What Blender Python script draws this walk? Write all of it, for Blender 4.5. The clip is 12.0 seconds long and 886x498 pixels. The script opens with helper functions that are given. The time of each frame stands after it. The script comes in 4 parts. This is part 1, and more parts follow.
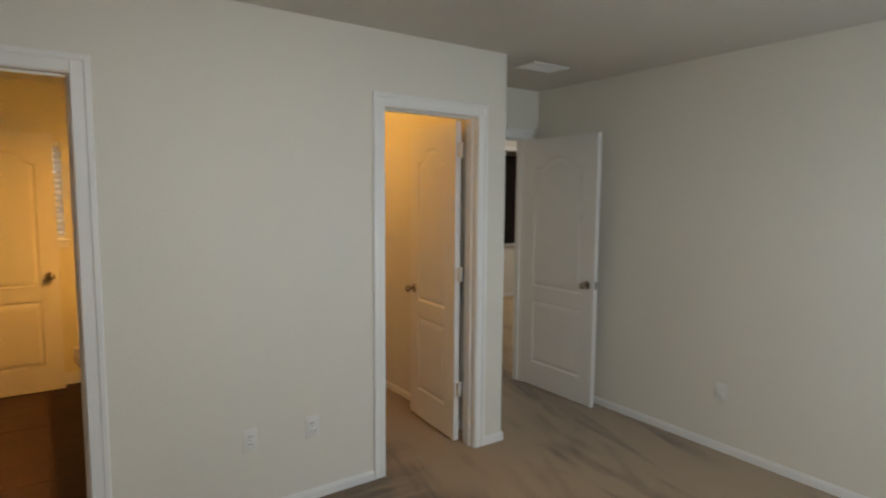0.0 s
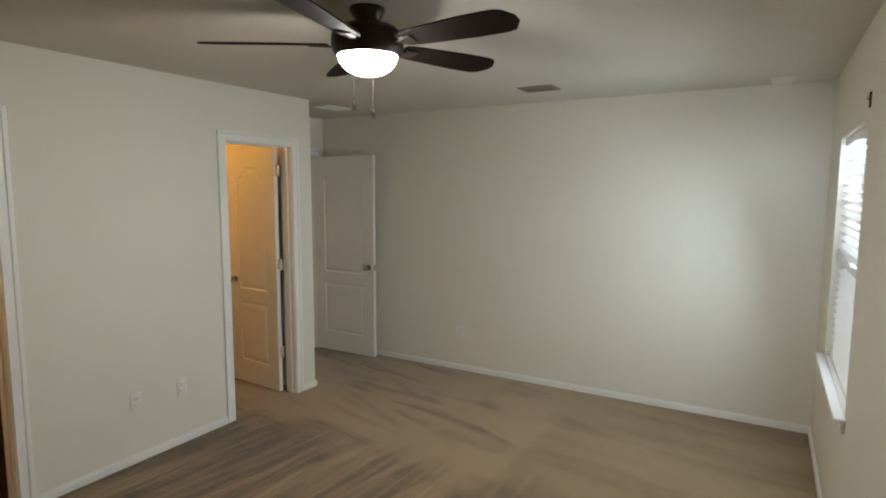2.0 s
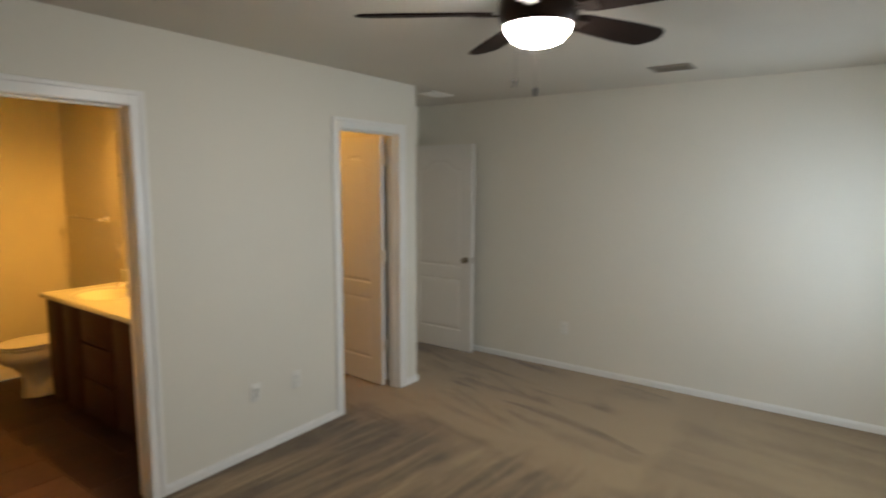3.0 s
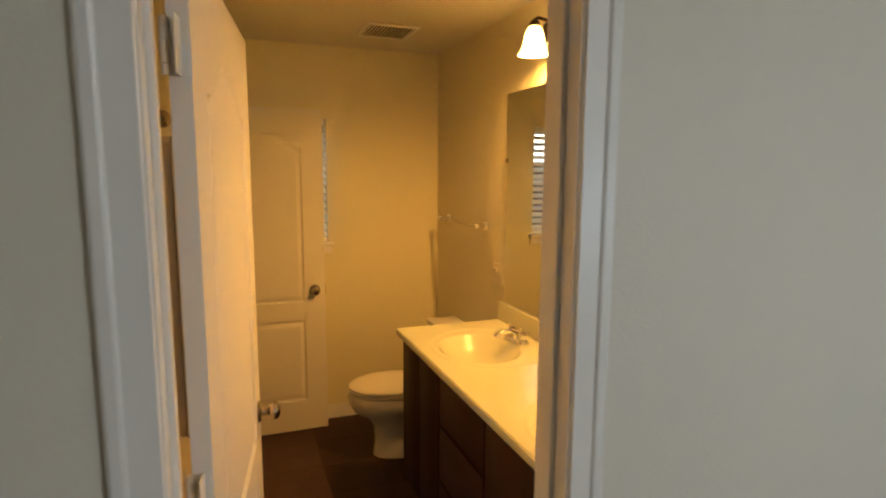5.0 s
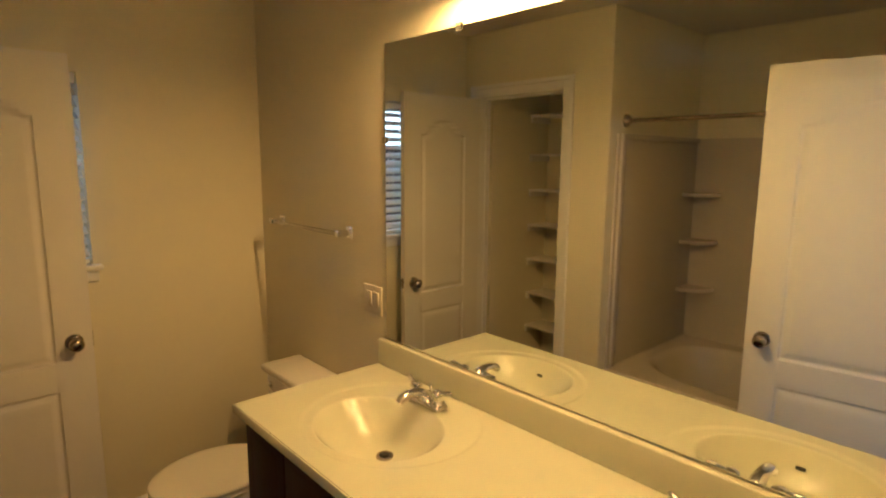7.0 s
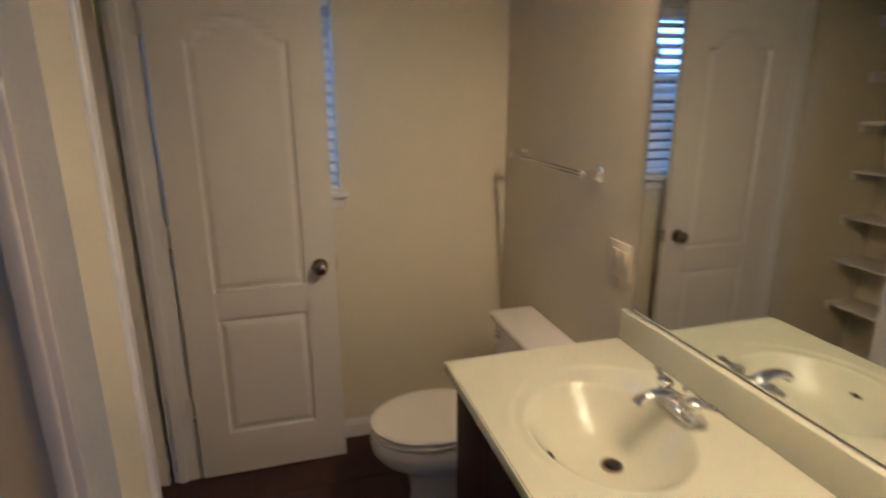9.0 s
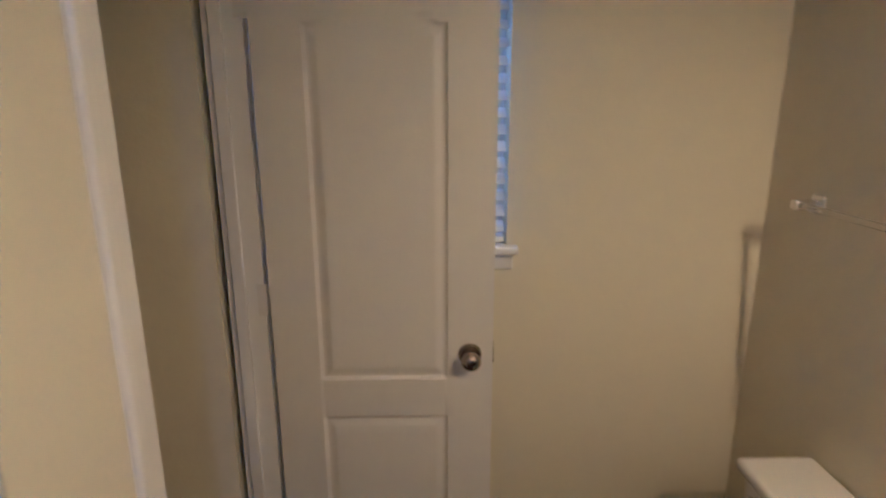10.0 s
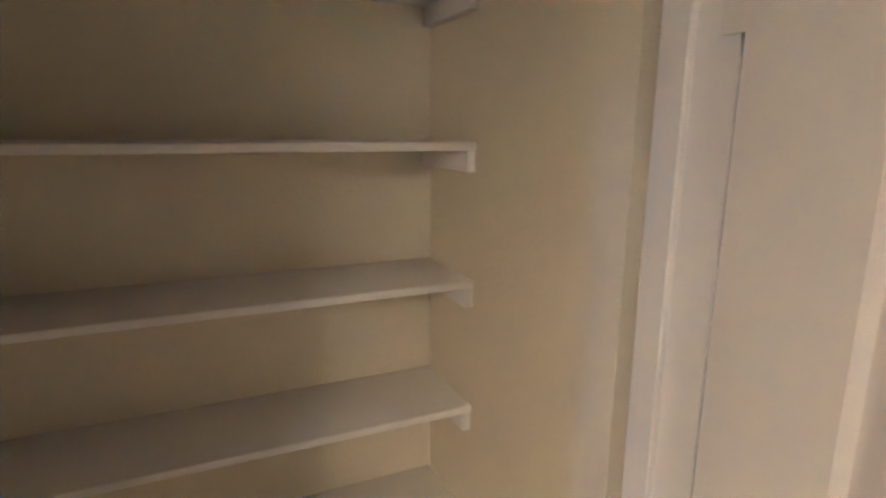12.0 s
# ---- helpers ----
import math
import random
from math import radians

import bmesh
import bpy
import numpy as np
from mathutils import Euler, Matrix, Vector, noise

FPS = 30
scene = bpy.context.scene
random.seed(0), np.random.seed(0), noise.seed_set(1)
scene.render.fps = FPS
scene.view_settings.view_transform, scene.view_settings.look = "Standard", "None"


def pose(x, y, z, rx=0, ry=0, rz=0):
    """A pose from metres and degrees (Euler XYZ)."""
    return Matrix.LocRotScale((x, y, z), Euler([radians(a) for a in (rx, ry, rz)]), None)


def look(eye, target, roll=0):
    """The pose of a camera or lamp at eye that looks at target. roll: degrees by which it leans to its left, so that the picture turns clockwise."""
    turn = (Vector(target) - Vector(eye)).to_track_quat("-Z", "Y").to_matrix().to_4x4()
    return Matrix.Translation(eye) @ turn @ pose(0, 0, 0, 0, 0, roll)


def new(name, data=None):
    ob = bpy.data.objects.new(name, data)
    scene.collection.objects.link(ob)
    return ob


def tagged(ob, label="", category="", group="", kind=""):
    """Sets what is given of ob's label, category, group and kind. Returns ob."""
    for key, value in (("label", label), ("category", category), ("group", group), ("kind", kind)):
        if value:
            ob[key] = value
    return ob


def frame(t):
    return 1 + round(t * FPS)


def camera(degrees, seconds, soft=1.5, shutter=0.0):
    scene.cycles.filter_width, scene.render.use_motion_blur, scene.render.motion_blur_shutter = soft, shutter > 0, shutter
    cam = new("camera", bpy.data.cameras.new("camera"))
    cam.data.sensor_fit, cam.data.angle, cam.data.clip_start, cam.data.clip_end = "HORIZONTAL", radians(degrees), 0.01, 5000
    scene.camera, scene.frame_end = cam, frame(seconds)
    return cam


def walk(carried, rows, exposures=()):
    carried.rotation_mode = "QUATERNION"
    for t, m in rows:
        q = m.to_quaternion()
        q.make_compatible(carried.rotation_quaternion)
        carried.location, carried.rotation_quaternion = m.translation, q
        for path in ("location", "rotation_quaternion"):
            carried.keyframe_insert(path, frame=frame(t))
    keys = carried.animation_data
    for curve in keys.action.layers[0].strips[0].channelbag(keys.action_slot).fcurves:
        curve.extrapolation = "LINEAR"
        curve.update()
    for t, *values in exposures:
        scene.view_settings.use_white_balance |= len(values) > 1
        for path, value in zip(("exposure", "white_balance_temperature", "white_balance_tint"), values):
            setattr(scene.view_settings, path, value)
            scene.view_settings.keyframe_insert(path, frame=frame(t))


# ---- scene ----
cam = camera(76.2, 12.0, soft=2.0, shutter=0.4)
PATH = [
    (0, (-0.122, -2.694, 1.576), (1.013, -1.059, 1.389), 0.4),
    (0.5, (-0.506, -2.773, 1.632), (0.917, -1.38, 1.442), 0.5),
    (1, (-0.946, -2.933, 1.683), (0.614, -1.698, 1.481), 0.5),
    (1.5, (-1.201, -3.161, 1.712), (0.45, -2.052, 1.501), 0.3),
    (2, (-1.371, -3.354, 1.721), (0.352, -2.36, 1.506), 0.2),
    (2.5, (-1.433, -3.265, 1.71), (0.301, -2.294, 1.482), 0.2),
    (3, (-1.432, -2.876, 1.686), (0.184, -1.722, 1.447), 0.2),
    (3.5, (-1.257, -2.417, 1.644), (0.003, -0.881, 1.411), -0.1),
    (3.7, (-1.133, -2.209, 1.643), (-0.014, -0.571, 1.388), -0.0),
    (5.3, (-0.574, -0.621, 1.668), (0.11, 1.24, 1.405), 0.3),
    (5.5, (-0.56, -0.481, 1.673), (0.127, 1.379, 1.415), 0.2),
    (6, (-0.54, -0.167, 1.676), (0.315, 1.623, 1.426), 0.2),
    (6.5, (-0.522, 0.04, 1.661), (0.708, 1.599, 1.423), 0.2),
    (6.7, (-0.519, 0.08, 1.659), (0.799, 1.564, 1.412), 0.1),
    (8.3, (-0.446, 0.132, 1.616), (0.691, 1.602, 0.878), -0.9),
    (8.5, (-0.397, 0.176, 1.633), (0.588, 1.775, 0.947), -0.7),
    (9, (-0.276, 0.399, 1.636), (0.256, 2.246, 1.084), -0.2),
    (9.5, (-0.23, 0.802, 1.602), (-0.069, 2.733, 1.108), -0.3),
    (10, (-0.247, 1.212, 1.606), (-0.217, 3.149, 1.112), -0.1),
    (10.5, (-0.235, 1.628, 1.605), (-0.576, 3.54, 1.132), -0.3),
    (10.8, (-0.246, 1.818, 1.600), (-1.013, 3.611, 1.142), 0.0),
    (11.1, (-0.286, 2.05, 1.665), (-1.476, 3.563, 1.134), 1.2),
    (11.5, (-0.357, 2.158, 1.698), (-1.872, 3.366, 1.203), 0.7),
    (12, (-0.331, 2.225, 1.725), (-2.11, 3.035, 1.303), 0.5),
]
EXPOSURES = [
    (0.0, 0.34, 5650, 9), (0.5, 0.42, 5700, 9), (2.5, 0.38, 6000, 8), (3.0, 0.38, 5850, 9), (3.5, 0.56, 5850, 7), (3.7, 0.55, 5850, 7),
    (5.3, 0.06, 5600, 7), (6.0, -0.12, 5600, 10), (6.5, -0.10, 4500, 5), (6.7, -0.12, 4350, 5),
    (8.3, -0.26, 3270, 14), (8.7, -0.26, 3260, 14), (9.0, -0.22, 3230, 14), (9.5, -0.18, 3260, 12), (10.0, -0.06, 3180, 15), (10.5, -0.02, 3110, 19), (11.0, -0.14, 3060, 19), (11.5, 0.40, 3160, 18), (12.0, 0.98, 3160, 17),
]
walk(cam, [(t, look(eye, target, roll)) for t, eye, target, roll in PATH], EXPOSURES)

BED_WINDOW, BATH_WINDOW, BATH_BULB, CLOSET_BULB = 13.5, 7.5, 20.5, 12.0
SHADE_GLOW, BOWL_GLOW = 10.0, 108.0

# ---------------------------------------------------------------- light and exposure
world = bpy.data.worlds.new("sky")
scene.world = world
world.use_nodes = True
wn = world.node_tree
sky = wn.nodes.new("ShaderNodeTexSky")
sky.sky_type = 'NISHITA'
sky.sun_disc = False
sky.sun_elevation = radians(48)
sky.sun_rotation = radians(200)
sky.air_density = 0.35
sky.dust_density = 5.0
sky.ozone_density = 0.0
wn.links.new(sky.outputs[0], wn.nodes["Background"].inputs[0])
wn.nodes["Background"].inputs[1].default_value = 0.055

sun_data = bpy.data.lights.new("sun", "SUN")
sun_data.energy = 1.0
sun_data.angle = radians(12)
sun_data.color = (1.0, 0.96, 0.9)
sun = new("sun", sun_data)
sun.matrix_world = pose(0, 0, 20, 42, 0, 20)


def area_light(name, m, sx, sy, watts, colour, spread=180):
    d = bpy.data.lights.new(name, "AREA")
    d.shape, d.size, d.size_y, d.energy, d.color = "RECTANGLE", sx, sy, watts, colour
    d.spread = radians(spread)
    ob = new(name, d)
    ob.matrix_world = m
    return ob


def point_light(name, x, y, z, watts, colour, radius):
    d = bpy.data.lights.new(name, "POINT")
    d.energy, d.color, d.shadow_soft_size = watts, colour, radius
    ob = new(name, d)
    ob.location = (x, y, z)
    return ob


WARM = (1.0, 0.432, 0.069)
# area lamps added in place of daylight; the first two are strips inside the bedroom blinds
area_light("daylight_stand_in", look((2.11, -3.665, 1.93), (2.71, -3.20, 1.03)), 1.02, 0.08, BED_WINDOW * 0.50, (0.84, 0.94, 1.0), 180)
area_light("daylight_stand_in", look((2.11, -3.692, 1.352), (1.7, -1.6, 0.75)), 1.0, 0.04, BED_WINDOW * 1.35, (0.84, 0.94, 1.0), 160)
area_light("daylight_stand_in", look((2.11, -4.9, 3.4), (2.11, -3.7, 1.4)), 2.4, 1.4, 16.0, (0.86, 0.95, 1.0))
area_light("daylight_stand_in", look((-0.35, 3.35, 2.95), (-0.35, 2.9, 1.6)), 0.8, 0.6, BATH_WINDOW, (1.0, 0.80, 0.58))
# bulbs of the vanity light and the closet lamp
for y, share in ((1.31, 1.5), (1.077, 1.35), (0.843, 0.5), (0.61, 0.15)):
    point_light("vanity_bulb", 0.60, y, 2.172, BATH_BULB * share, WARM, 0.022)
point_light("closet_bulb", 1.35, 1.2, 2.3, CLOSET_BULB, (1.0, 0.47, 0.085), 0.05)
# added point light that brightens the hall, without a fixture
point_light("hall_point_light", 4.6, 2.9, 2.25, 40, (1.0, 0.85, 0.7), 0.06)

# ---------------------------------------------------------------- materials


def material(name, colour, rough=0.5, metal=0.0, vary=0.08, scale=3.0, fine=60.0, bump=0.0, bump_scale=180.0, spec=0.5, dark=None, random_tint=0.0):
    """Principled surface whose colour drifts at a broad and a fine scale, with a fine relief."""
    m = bpy.data.materials.new(name)
    m.use_nodes = True
    nt = m.node_tree
    b = nt.nodes["Principled BSDF"]
    b.inputs["Metallic"].default_value = metal
    b.inputs["Specular IOR Level"].default_value = spec
    co = nt.nodes.new("ShaderNodeTexCoord")
    n1 = nt.nodes.new("ShaderNodeTexNoise")
    n1.inputs["Scale"].default_value = scale
    n1.inputs["Detail"].default_value = 5
    n2 = nt.nodes.new("ShaderNodeTexNoise")
    n2.inputs["Scale"].default_value = fine
    n2.inputs["Detail"].default_value = 3
    for n in (n1, n2):
        nt.links.new(co.outputs["Object"], n.inputs["Vector"])
    add = nt.nodes.new("ShaderNodeMath")
    add.operation = "MULTIPLY_ADD"
    add.inputs[1].default_value = 0.35
    nt.links.new(n2.outputs[0], add.inputs[0])
    nt.links.new(n1.outputs[0], add.inputs[2])
    value = add
    if random_tint:
        info = nt.nodes.new("ShaderNodeObjectInfo")
        more = nt.nodes.new("ShaderNodeMath")
        more.operation = "MULTIPLY_ADD"
        more.inputs[1].default_value = random_tint
        nt.links.new(info.outputs["Random"], more.inputs[0])
        nt.links.new(add.outputs[0], more.inputs[2])
        value = more
    ramp = nt.nodes.new("ShaderNodeMapRange")
    ramp.inputs[1].default_value = 0.35
    ramp.inputs[2].default_value = 1.0 + random_tint
    nt.links.new(value.outputs[0], ramp.inputs[0])
    mix = nt.nodes.new("ShaderNodeMix")
    mix.data_type = "RGBA"
    low = dark or tuple(c * (1 - vary) for c in colour)
    high = tuple(min(1, c * (1 + vary)) for c in colour)
    mix.inputs[6].default_value = (*low, 1)
    mix.inputs[7].default_value = (*high, 1)
    nt.links.new(ramp.outputs[0], mix.inputs[0])
    nt.links.new(mix.outputs[2], b.inputs["Base Color"])
    rr = nt.nodes.new("ShaderNodeMapRange")
    rr.inputs[3].default_value = max(0.02, rough * 0.85)
    rr.inputs[4].default_value = min(1, rough * 1.15)
    nt.links.new(n1.outputs[0], rr.inputs[0])
    nt.links.new(rr.outputs[0], b.inputs["Roughness"])
    if bump:
        n3 = nt.nodes.new("ShaderNodeTexNoise")
        n3.inputs["Scale"].default_value = bump_scale
        n3.inputs["Detail"].default_value = 2
        nt.links.new(co.outputs["Object"], n3.inputs["Vector"])
        bp = nt.nodes.new("ShaderNodeBump")
        bp.inputs["Strength"].default_value = bump
        bp.inputs["Distance"].default_value = 0.004
        nt.links.new(n3.outputs[0], bp.inputs["Height"])
        nt.links.new(bp.outputs[0], b.inputs["Normal"])
    return m


def wood(name, colour, dark, rough=0.4, axis=2, spec=0.5):
    """Dark stained wood with a grain that runs along one axis."""
    m = material(name, colour, rough, dark=dark, scale=5, fine=40, bump=0.08, bump_scale=120, spec=spec)
    nt = m.node_tree
    mp = nt.nodes.new("ShaderNodeMapping")
    stretch = [9.0, 9.0, 9.0]
    stretch[axis] = 0.7
    mp.inputs["Scale"].default_value = stretch
    co = [n for n in nt.nodes if n.bl_idname == "ShaderNodeTexCoord"][0]
    nt.links.new(co.outputs["Object"], mp.inputs[0])
    for n in nt.nodes:
        if n.bl_idname == "ShaderNodeTexNoise":
            nt.links.new(mp.outputs[0], n.inputs["Vector"])
            n.inputs["Scale"].default_value *= 0.5
    return m


def carpet_material():
    """Beige cut pile with broad strokes left by a vacuum cleaner."""
    m = bpy.data.materials.new("carpet")
    m.use_nodes = True
    nt = m.node_tree
    b = nt.nodes["Principled BSDF"]
    b.inputs["Roughness"].default_value = 0.95
    b.inputs["Specular IOR Level"].default_value = 0.1
    b.inputs["Sheen Weight"].default_value = 0.25
    co = nt.nodes.new("ShaderNodeTexCoord")

    def noise_at(sx, sy, turn, scale, detail, distortion):
        """Noise drawn out along a direction turned by so many degrees from x."""
        spin = nt.nodes.new("ShaderNodeMapping")
        spin.inputs["Rotation"].default_value = (0, 0, radians(-turn))
        mp = nt.nodes.new("ShaderNodeMapping")
        mp.inputs["Scale"].default_value = (sx, sy, 1)
        n = nt.nodes.new("ShaderNodeTexNoise")
        n.inputs["Scale"].default_value = scale
        n.inputs["Detail"].default_value = detail
        n.inputs["Distortion"].default_value = distortion
        nt.links.new(co.outputs["Object"], spin.inputs[0])
        nt.links.new(spin.outputs[0], mp.inputs[0])
        nt.links.new(mp.outputs[0], n.inputs["Vector"])
        return n.outputs[0]

    def ramp(socket, lo, hi, to0=0.0, to1=1.0):
        r = nt.nodes.new("ShaderNodeMapRange")
        r.inputs[1].default_value, r.inputs[2].default_value = lo, hi
        r.inputs[3].default_value, r.inputs[4].default_value = to0, to1
        nt.links.new(socket, r.inputs[0])
        return r.outputs[0]

    def op(kind, p, q):
        x = nt.nodes.new("ShaderNodeMath")
        x.operation = kind
        for k, v in enumerate((p, q)):
            if isinstance(v, float):
                x.inputs[k].default_value = v
            else:
                nt.links.new(v, x.inputs[k])
        return x.outputs[0]

    def blend(mask, p, q):
        return op("ADD", op("MULTIPLY", op("SUBTRACT", 1.0, mask), p), op("MULTIPLY", mask, q))

    split = nt.nodes.new("ShaderNodeSeparateXYZ")
    nt.links.new(co.outputs["Object"], split.inputs[0])
    ragged = noise_at(0.8, 3.0, -5, 1.0, 3, 0.6)
    # strokes across the room near the bathroom wall, mostly brushed dark
    light = ramp(noise_at(0.6, 4.6, -6, 1.0, 3, 0.8), 0.48, 0.62)
    thin = ramp(noise_at(1.1, 15.0, -4, 1.0, 6, 0.9), 0.49, 0.62)
    zone_a = op("SUBTRACT", 0.92, op("ADD", op("MULTIPLY", light, 0.58), op("MULTIPLY", thin, 0.36)))
    # smooth light pile with a few dark strokes along the long wall
    few = ramp(noise_at(0.8, 4.8, -104, 1.0, 5, 1.1), 0.50, 0.67)
    where = ramp(noise_at(1.0, 1.0, 0, 1.1, 2, 0.5), 0.42, 0.55)
    zone_b = op("ADD", op("MULTIPLY", op("MULTIPLY", few, where), 0.72), 0.08)
    # half-brushed pile under the window
    faint = ramp(noise_at(0.7, 4.0, -98, 1.0, 4, 0.6), 0.42, 0.62)
    zone_c = op("ADD", op("MULTIPLY", faint, 0.35), 0.28)
    mask_y = ramp(op("ADD", split.outputs[1], op("MULTIPLY", ragged, 0.35)), -1.92, -1.80, 1.0, 0.0)
    mask_x = ramp(op("ADD", split.outputs[0], op("MULTIPLY", ragged, 0.9)), 1.72, 2.10, 1.0, 0.0)
    dark = blend(mask_x, blend(mask_y, zone_b, zone_c), zone_a)
    worn = ramp(noise_at(1, 1, 0, 7.0, 6, 1.0), 0.3, 0.7, 0.8, 1.1)
    dark = op("MULTIPLY", dark, worn)
    pile = noise_at(1, 1, 0, 260.0, 3, 0.0)
    mix = nt.nodes.new("ShaderNodeMix")
    mix.data_type = "RGBA"
    mix.clamp_factor = True
    mix.inputs[6].default_value = (0.372, 0.264, 0.138, 1)
    mix.inputs[7].default_value = (0.130, 0.085, 0.045, 1)
    nt.links.new(dark, mix.inputs[0])
    fleck = nt.nodes.new("ShaderNodeMix")
    fleck.data_type = "RGBA"
    fleck.blend_type = "MULTIPLY"
    fleck.inputs[0].default_value = 0.45
    nt.links.new(mix.outputs[2], fleck.inputs[6])
    nt.links.new(ramp(pile, 0.25, 0.62), fleck.inputs[7])
    nt.links.new(fleck.outputs[2], b.inputs["Base Color"])
    bp = nt.nodes.new("ShaderNodeBump")
    bp.inputs["Strength"].default_value = 0.6
    bp.inputs["Distance"].default_value = 0.006
    nt.links.new(pile, bp.inputs["Height"])
    nt.links.new(bp.outputs[0], b.inputs["Normal"])
    return m


def glow(name, colour, strength):
    m = bpy.data.materials.new(name)
    m.use_nodes = True
    b = m.node_tree.nodes["Principled BSDF"]
    b.inputs["Base Color"].default_value = (0.85, 0.83, 0.78, 1)
    b.inputs["Roughness"].default_value = 0.3
    b.inputs["Emission Color"].default_value = (*colour, 1)
    b.inputs["Emission Strength"].default_value = strength
    return m


def clear(name, colour=(1, 1, 1), rough=0.0, ior=1.45):
    m = bpy.data.materials.new(name)
    m.use_nodes = True
    b = m.node_tree.nodes["Principled BSDF"]
    b.inputs["Base Color"].default_value = (*colour, 1)
    b.inputs["Transmission Weight"].default_value = 1
    b.inputs["Roughness"].default_value = rough
    b.inputs["IOR"].default_value = ior
    return m


M_WALL = material("wall_paint", (0.72, 0.685, 0.59), 0.55, vary=0.025, scale=1.3, fine=30, bump=0.22, bump_scale=95, spec=0.35)
M_WALL_BATH = material("bathroom_wall_paint", (0.73, 0.685, 0.475), 0.5, vary=0.025, scale=1.3, fine=30, bump=0.22, bump_scale=95, spec=0.4)
M_CEIL = material("ceiling_paint", (0.66, 0.63, 0.56), 0.85, vary=0.03, scale=2, fine=40, bump=0.35, bump_scale=80, spec=0.2)
M_TRIM = material("white_trim_paint", (0.80, 0.785, 0.74), 0.32, vary=0.025, scale=2, fine=25, bump=0.05, bump_scale=60)
M_DOOR = material("white_door_paint", (0.75, 0.725, 0.67), 0.36, vary=0.03, scale=1.5, fine=20, bump=0.10, bump_scale=220)
M_CARPET = carpet_material()
M_TILE = material("brown_vinyl_tile", (0.082, 0.044, 0.036), 0.6, dark=(0.036, 0.021, 0.018), scale=5, fine=30, bump=0.2, bump_scale=30, spec=0.15, random_tint=0.3)
M_GROUT = material("dark_grout", (0.052, 0.028, 0.022), 0.8, vary=0.2)
M_COUNTER = material("cream_cultured_marble", (0.69, 0.685, 0.475), 0.20, vary=0.03, scale=4, fine=15)
M_ESPRESSO = wood("espresso_wood", (0.046, 0.016, 0.012), (0.026, 0.010, 0.008), 0.6, spec=0.2)
M_CERAMIC = material("white_ceramic", (0.80, 0.77, 0.70), 0.10, vary=0.015, scale=3)
M_SEAT = material("white_seat_plastic", (0.78, 0.745, 0.66), 0.25, vary=0.015, scale=3)
M_TUB = material("almond_acrylic", (0.56, 0.515, 0.44), 0.16, vary=0.02, scale=3)
M_CHROME = material("chrome", (0.83, 0.83, 0.84), 0.07, 1.0, vary=0.03, scale=9)
M_NICKEL = material("satin_nickel", (0.42, 0.37, 0.31), 0.24, 1.0, vary=0.08, scale=20)
M_BRONZE = material("dark_bronze", (0.035, 0.022, 0.017), 0.35, 0.6, vary=0.15, scale=10)
M_BLADE = wood("dark_walnut_blade", (0.020, 0.012, 0.009), (0.010, 0.006, 0.005), 0.7, axis=0, spec=0.08)
M_SLAT = material("white_blind_slat", (0.84, 0.84, 0.82), 0.4, vary=0.02, scale=6)
M_VINYL = material("white_vinyl_frame", (0.80, 0.80, 0.78), 0.35, vary=0.02)
M_IVORY = material("ivory_plastic_plate", (0.68, 0.63, 0.47), 0.35, vary=0.01)
M_PLATE = material("white_plastic_plate", (0.75, 0.73, 0.665), 0.3, vary=0.01)
M_SLOT = material("dark_slot", (0.02, 0.018, 0.016), 0.6)
M_VENT = material("grey_vent_metal", (0.26, 0.235, 0.20), 0.45, 0.2, vary=0.1, scale=15)
M_VENTDARK = material("vent_duct_shade", (0.03, 0.027, 0.024), 0.9)
M_MIRROR = material("mirror_silver", (0.80, 0.83, 0.79), 0.02, 1.0, vary=0.01)
M_GLASS = clear("window_glass")
M_ACRYLIC = clear("clear_acrylic", (0.97, 0.97, 0.95), 0.12, 1.3)
M_SHADE = glow("frosted_glass_shade", (1.0, 0.50, 0.105), SHADE_GLOW)
M_BOWL = glow("frosted_glass_bowl", (1.0, 0.90, 0.77), BOWL_GLOW)
M_OUTER = material("brown_brick_wall", (0.11, 0.075, 0.055), 0.9, vary=0.3, scale=4, fine=30, bump=0.4, bump_scale=20)
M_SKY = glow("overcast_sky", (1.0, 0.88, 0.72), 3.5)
M_FOB = material("black_lacquer", (0.003, 0.0025, 0.002), 0.8, spec=0.1)
M_GROUND = material("lawn", (0.06, 0.085, 0.03), 0.9, vary=0.4, scale=0.6, fine=9)
M_DARKWOOD = wood("dark_panel_wood", (0.03, 0.018, 0.013), (0.014, 0.009, 0.007), 0.5)

# ---------------------------------------------------------------- mesh helpers


def add_box(bm, x0, y0, z0, x1, y1, z1, bevel=0.0, segments=2):
    r = bmesh.ops.create_cube(bm, size=1, matrix=Matrix.Translation(((x0 + x1) / 2, (y0 + y1) / 2, (z0 + z1) / 2)) @ Matrix.Diagonal((abs(x1 - x0), abs(y1 - y0), abs(z1 - z0), 1)))
    if bevel:
        edges = list({e for v in r["verts"] for e in v.link_edges})
        bmesh.ops.bevel(bm, geom=edges, offset=bevel, segments=segments, affect="EDGES", profile=0.5)
    return bm


def box(x0, y0, z0, x1, y1, z1, bevel=0.0, segments=2):
    return add_box(bmesh.new(), x0, y0, z0, x1, y1, z1, bevel, segments)


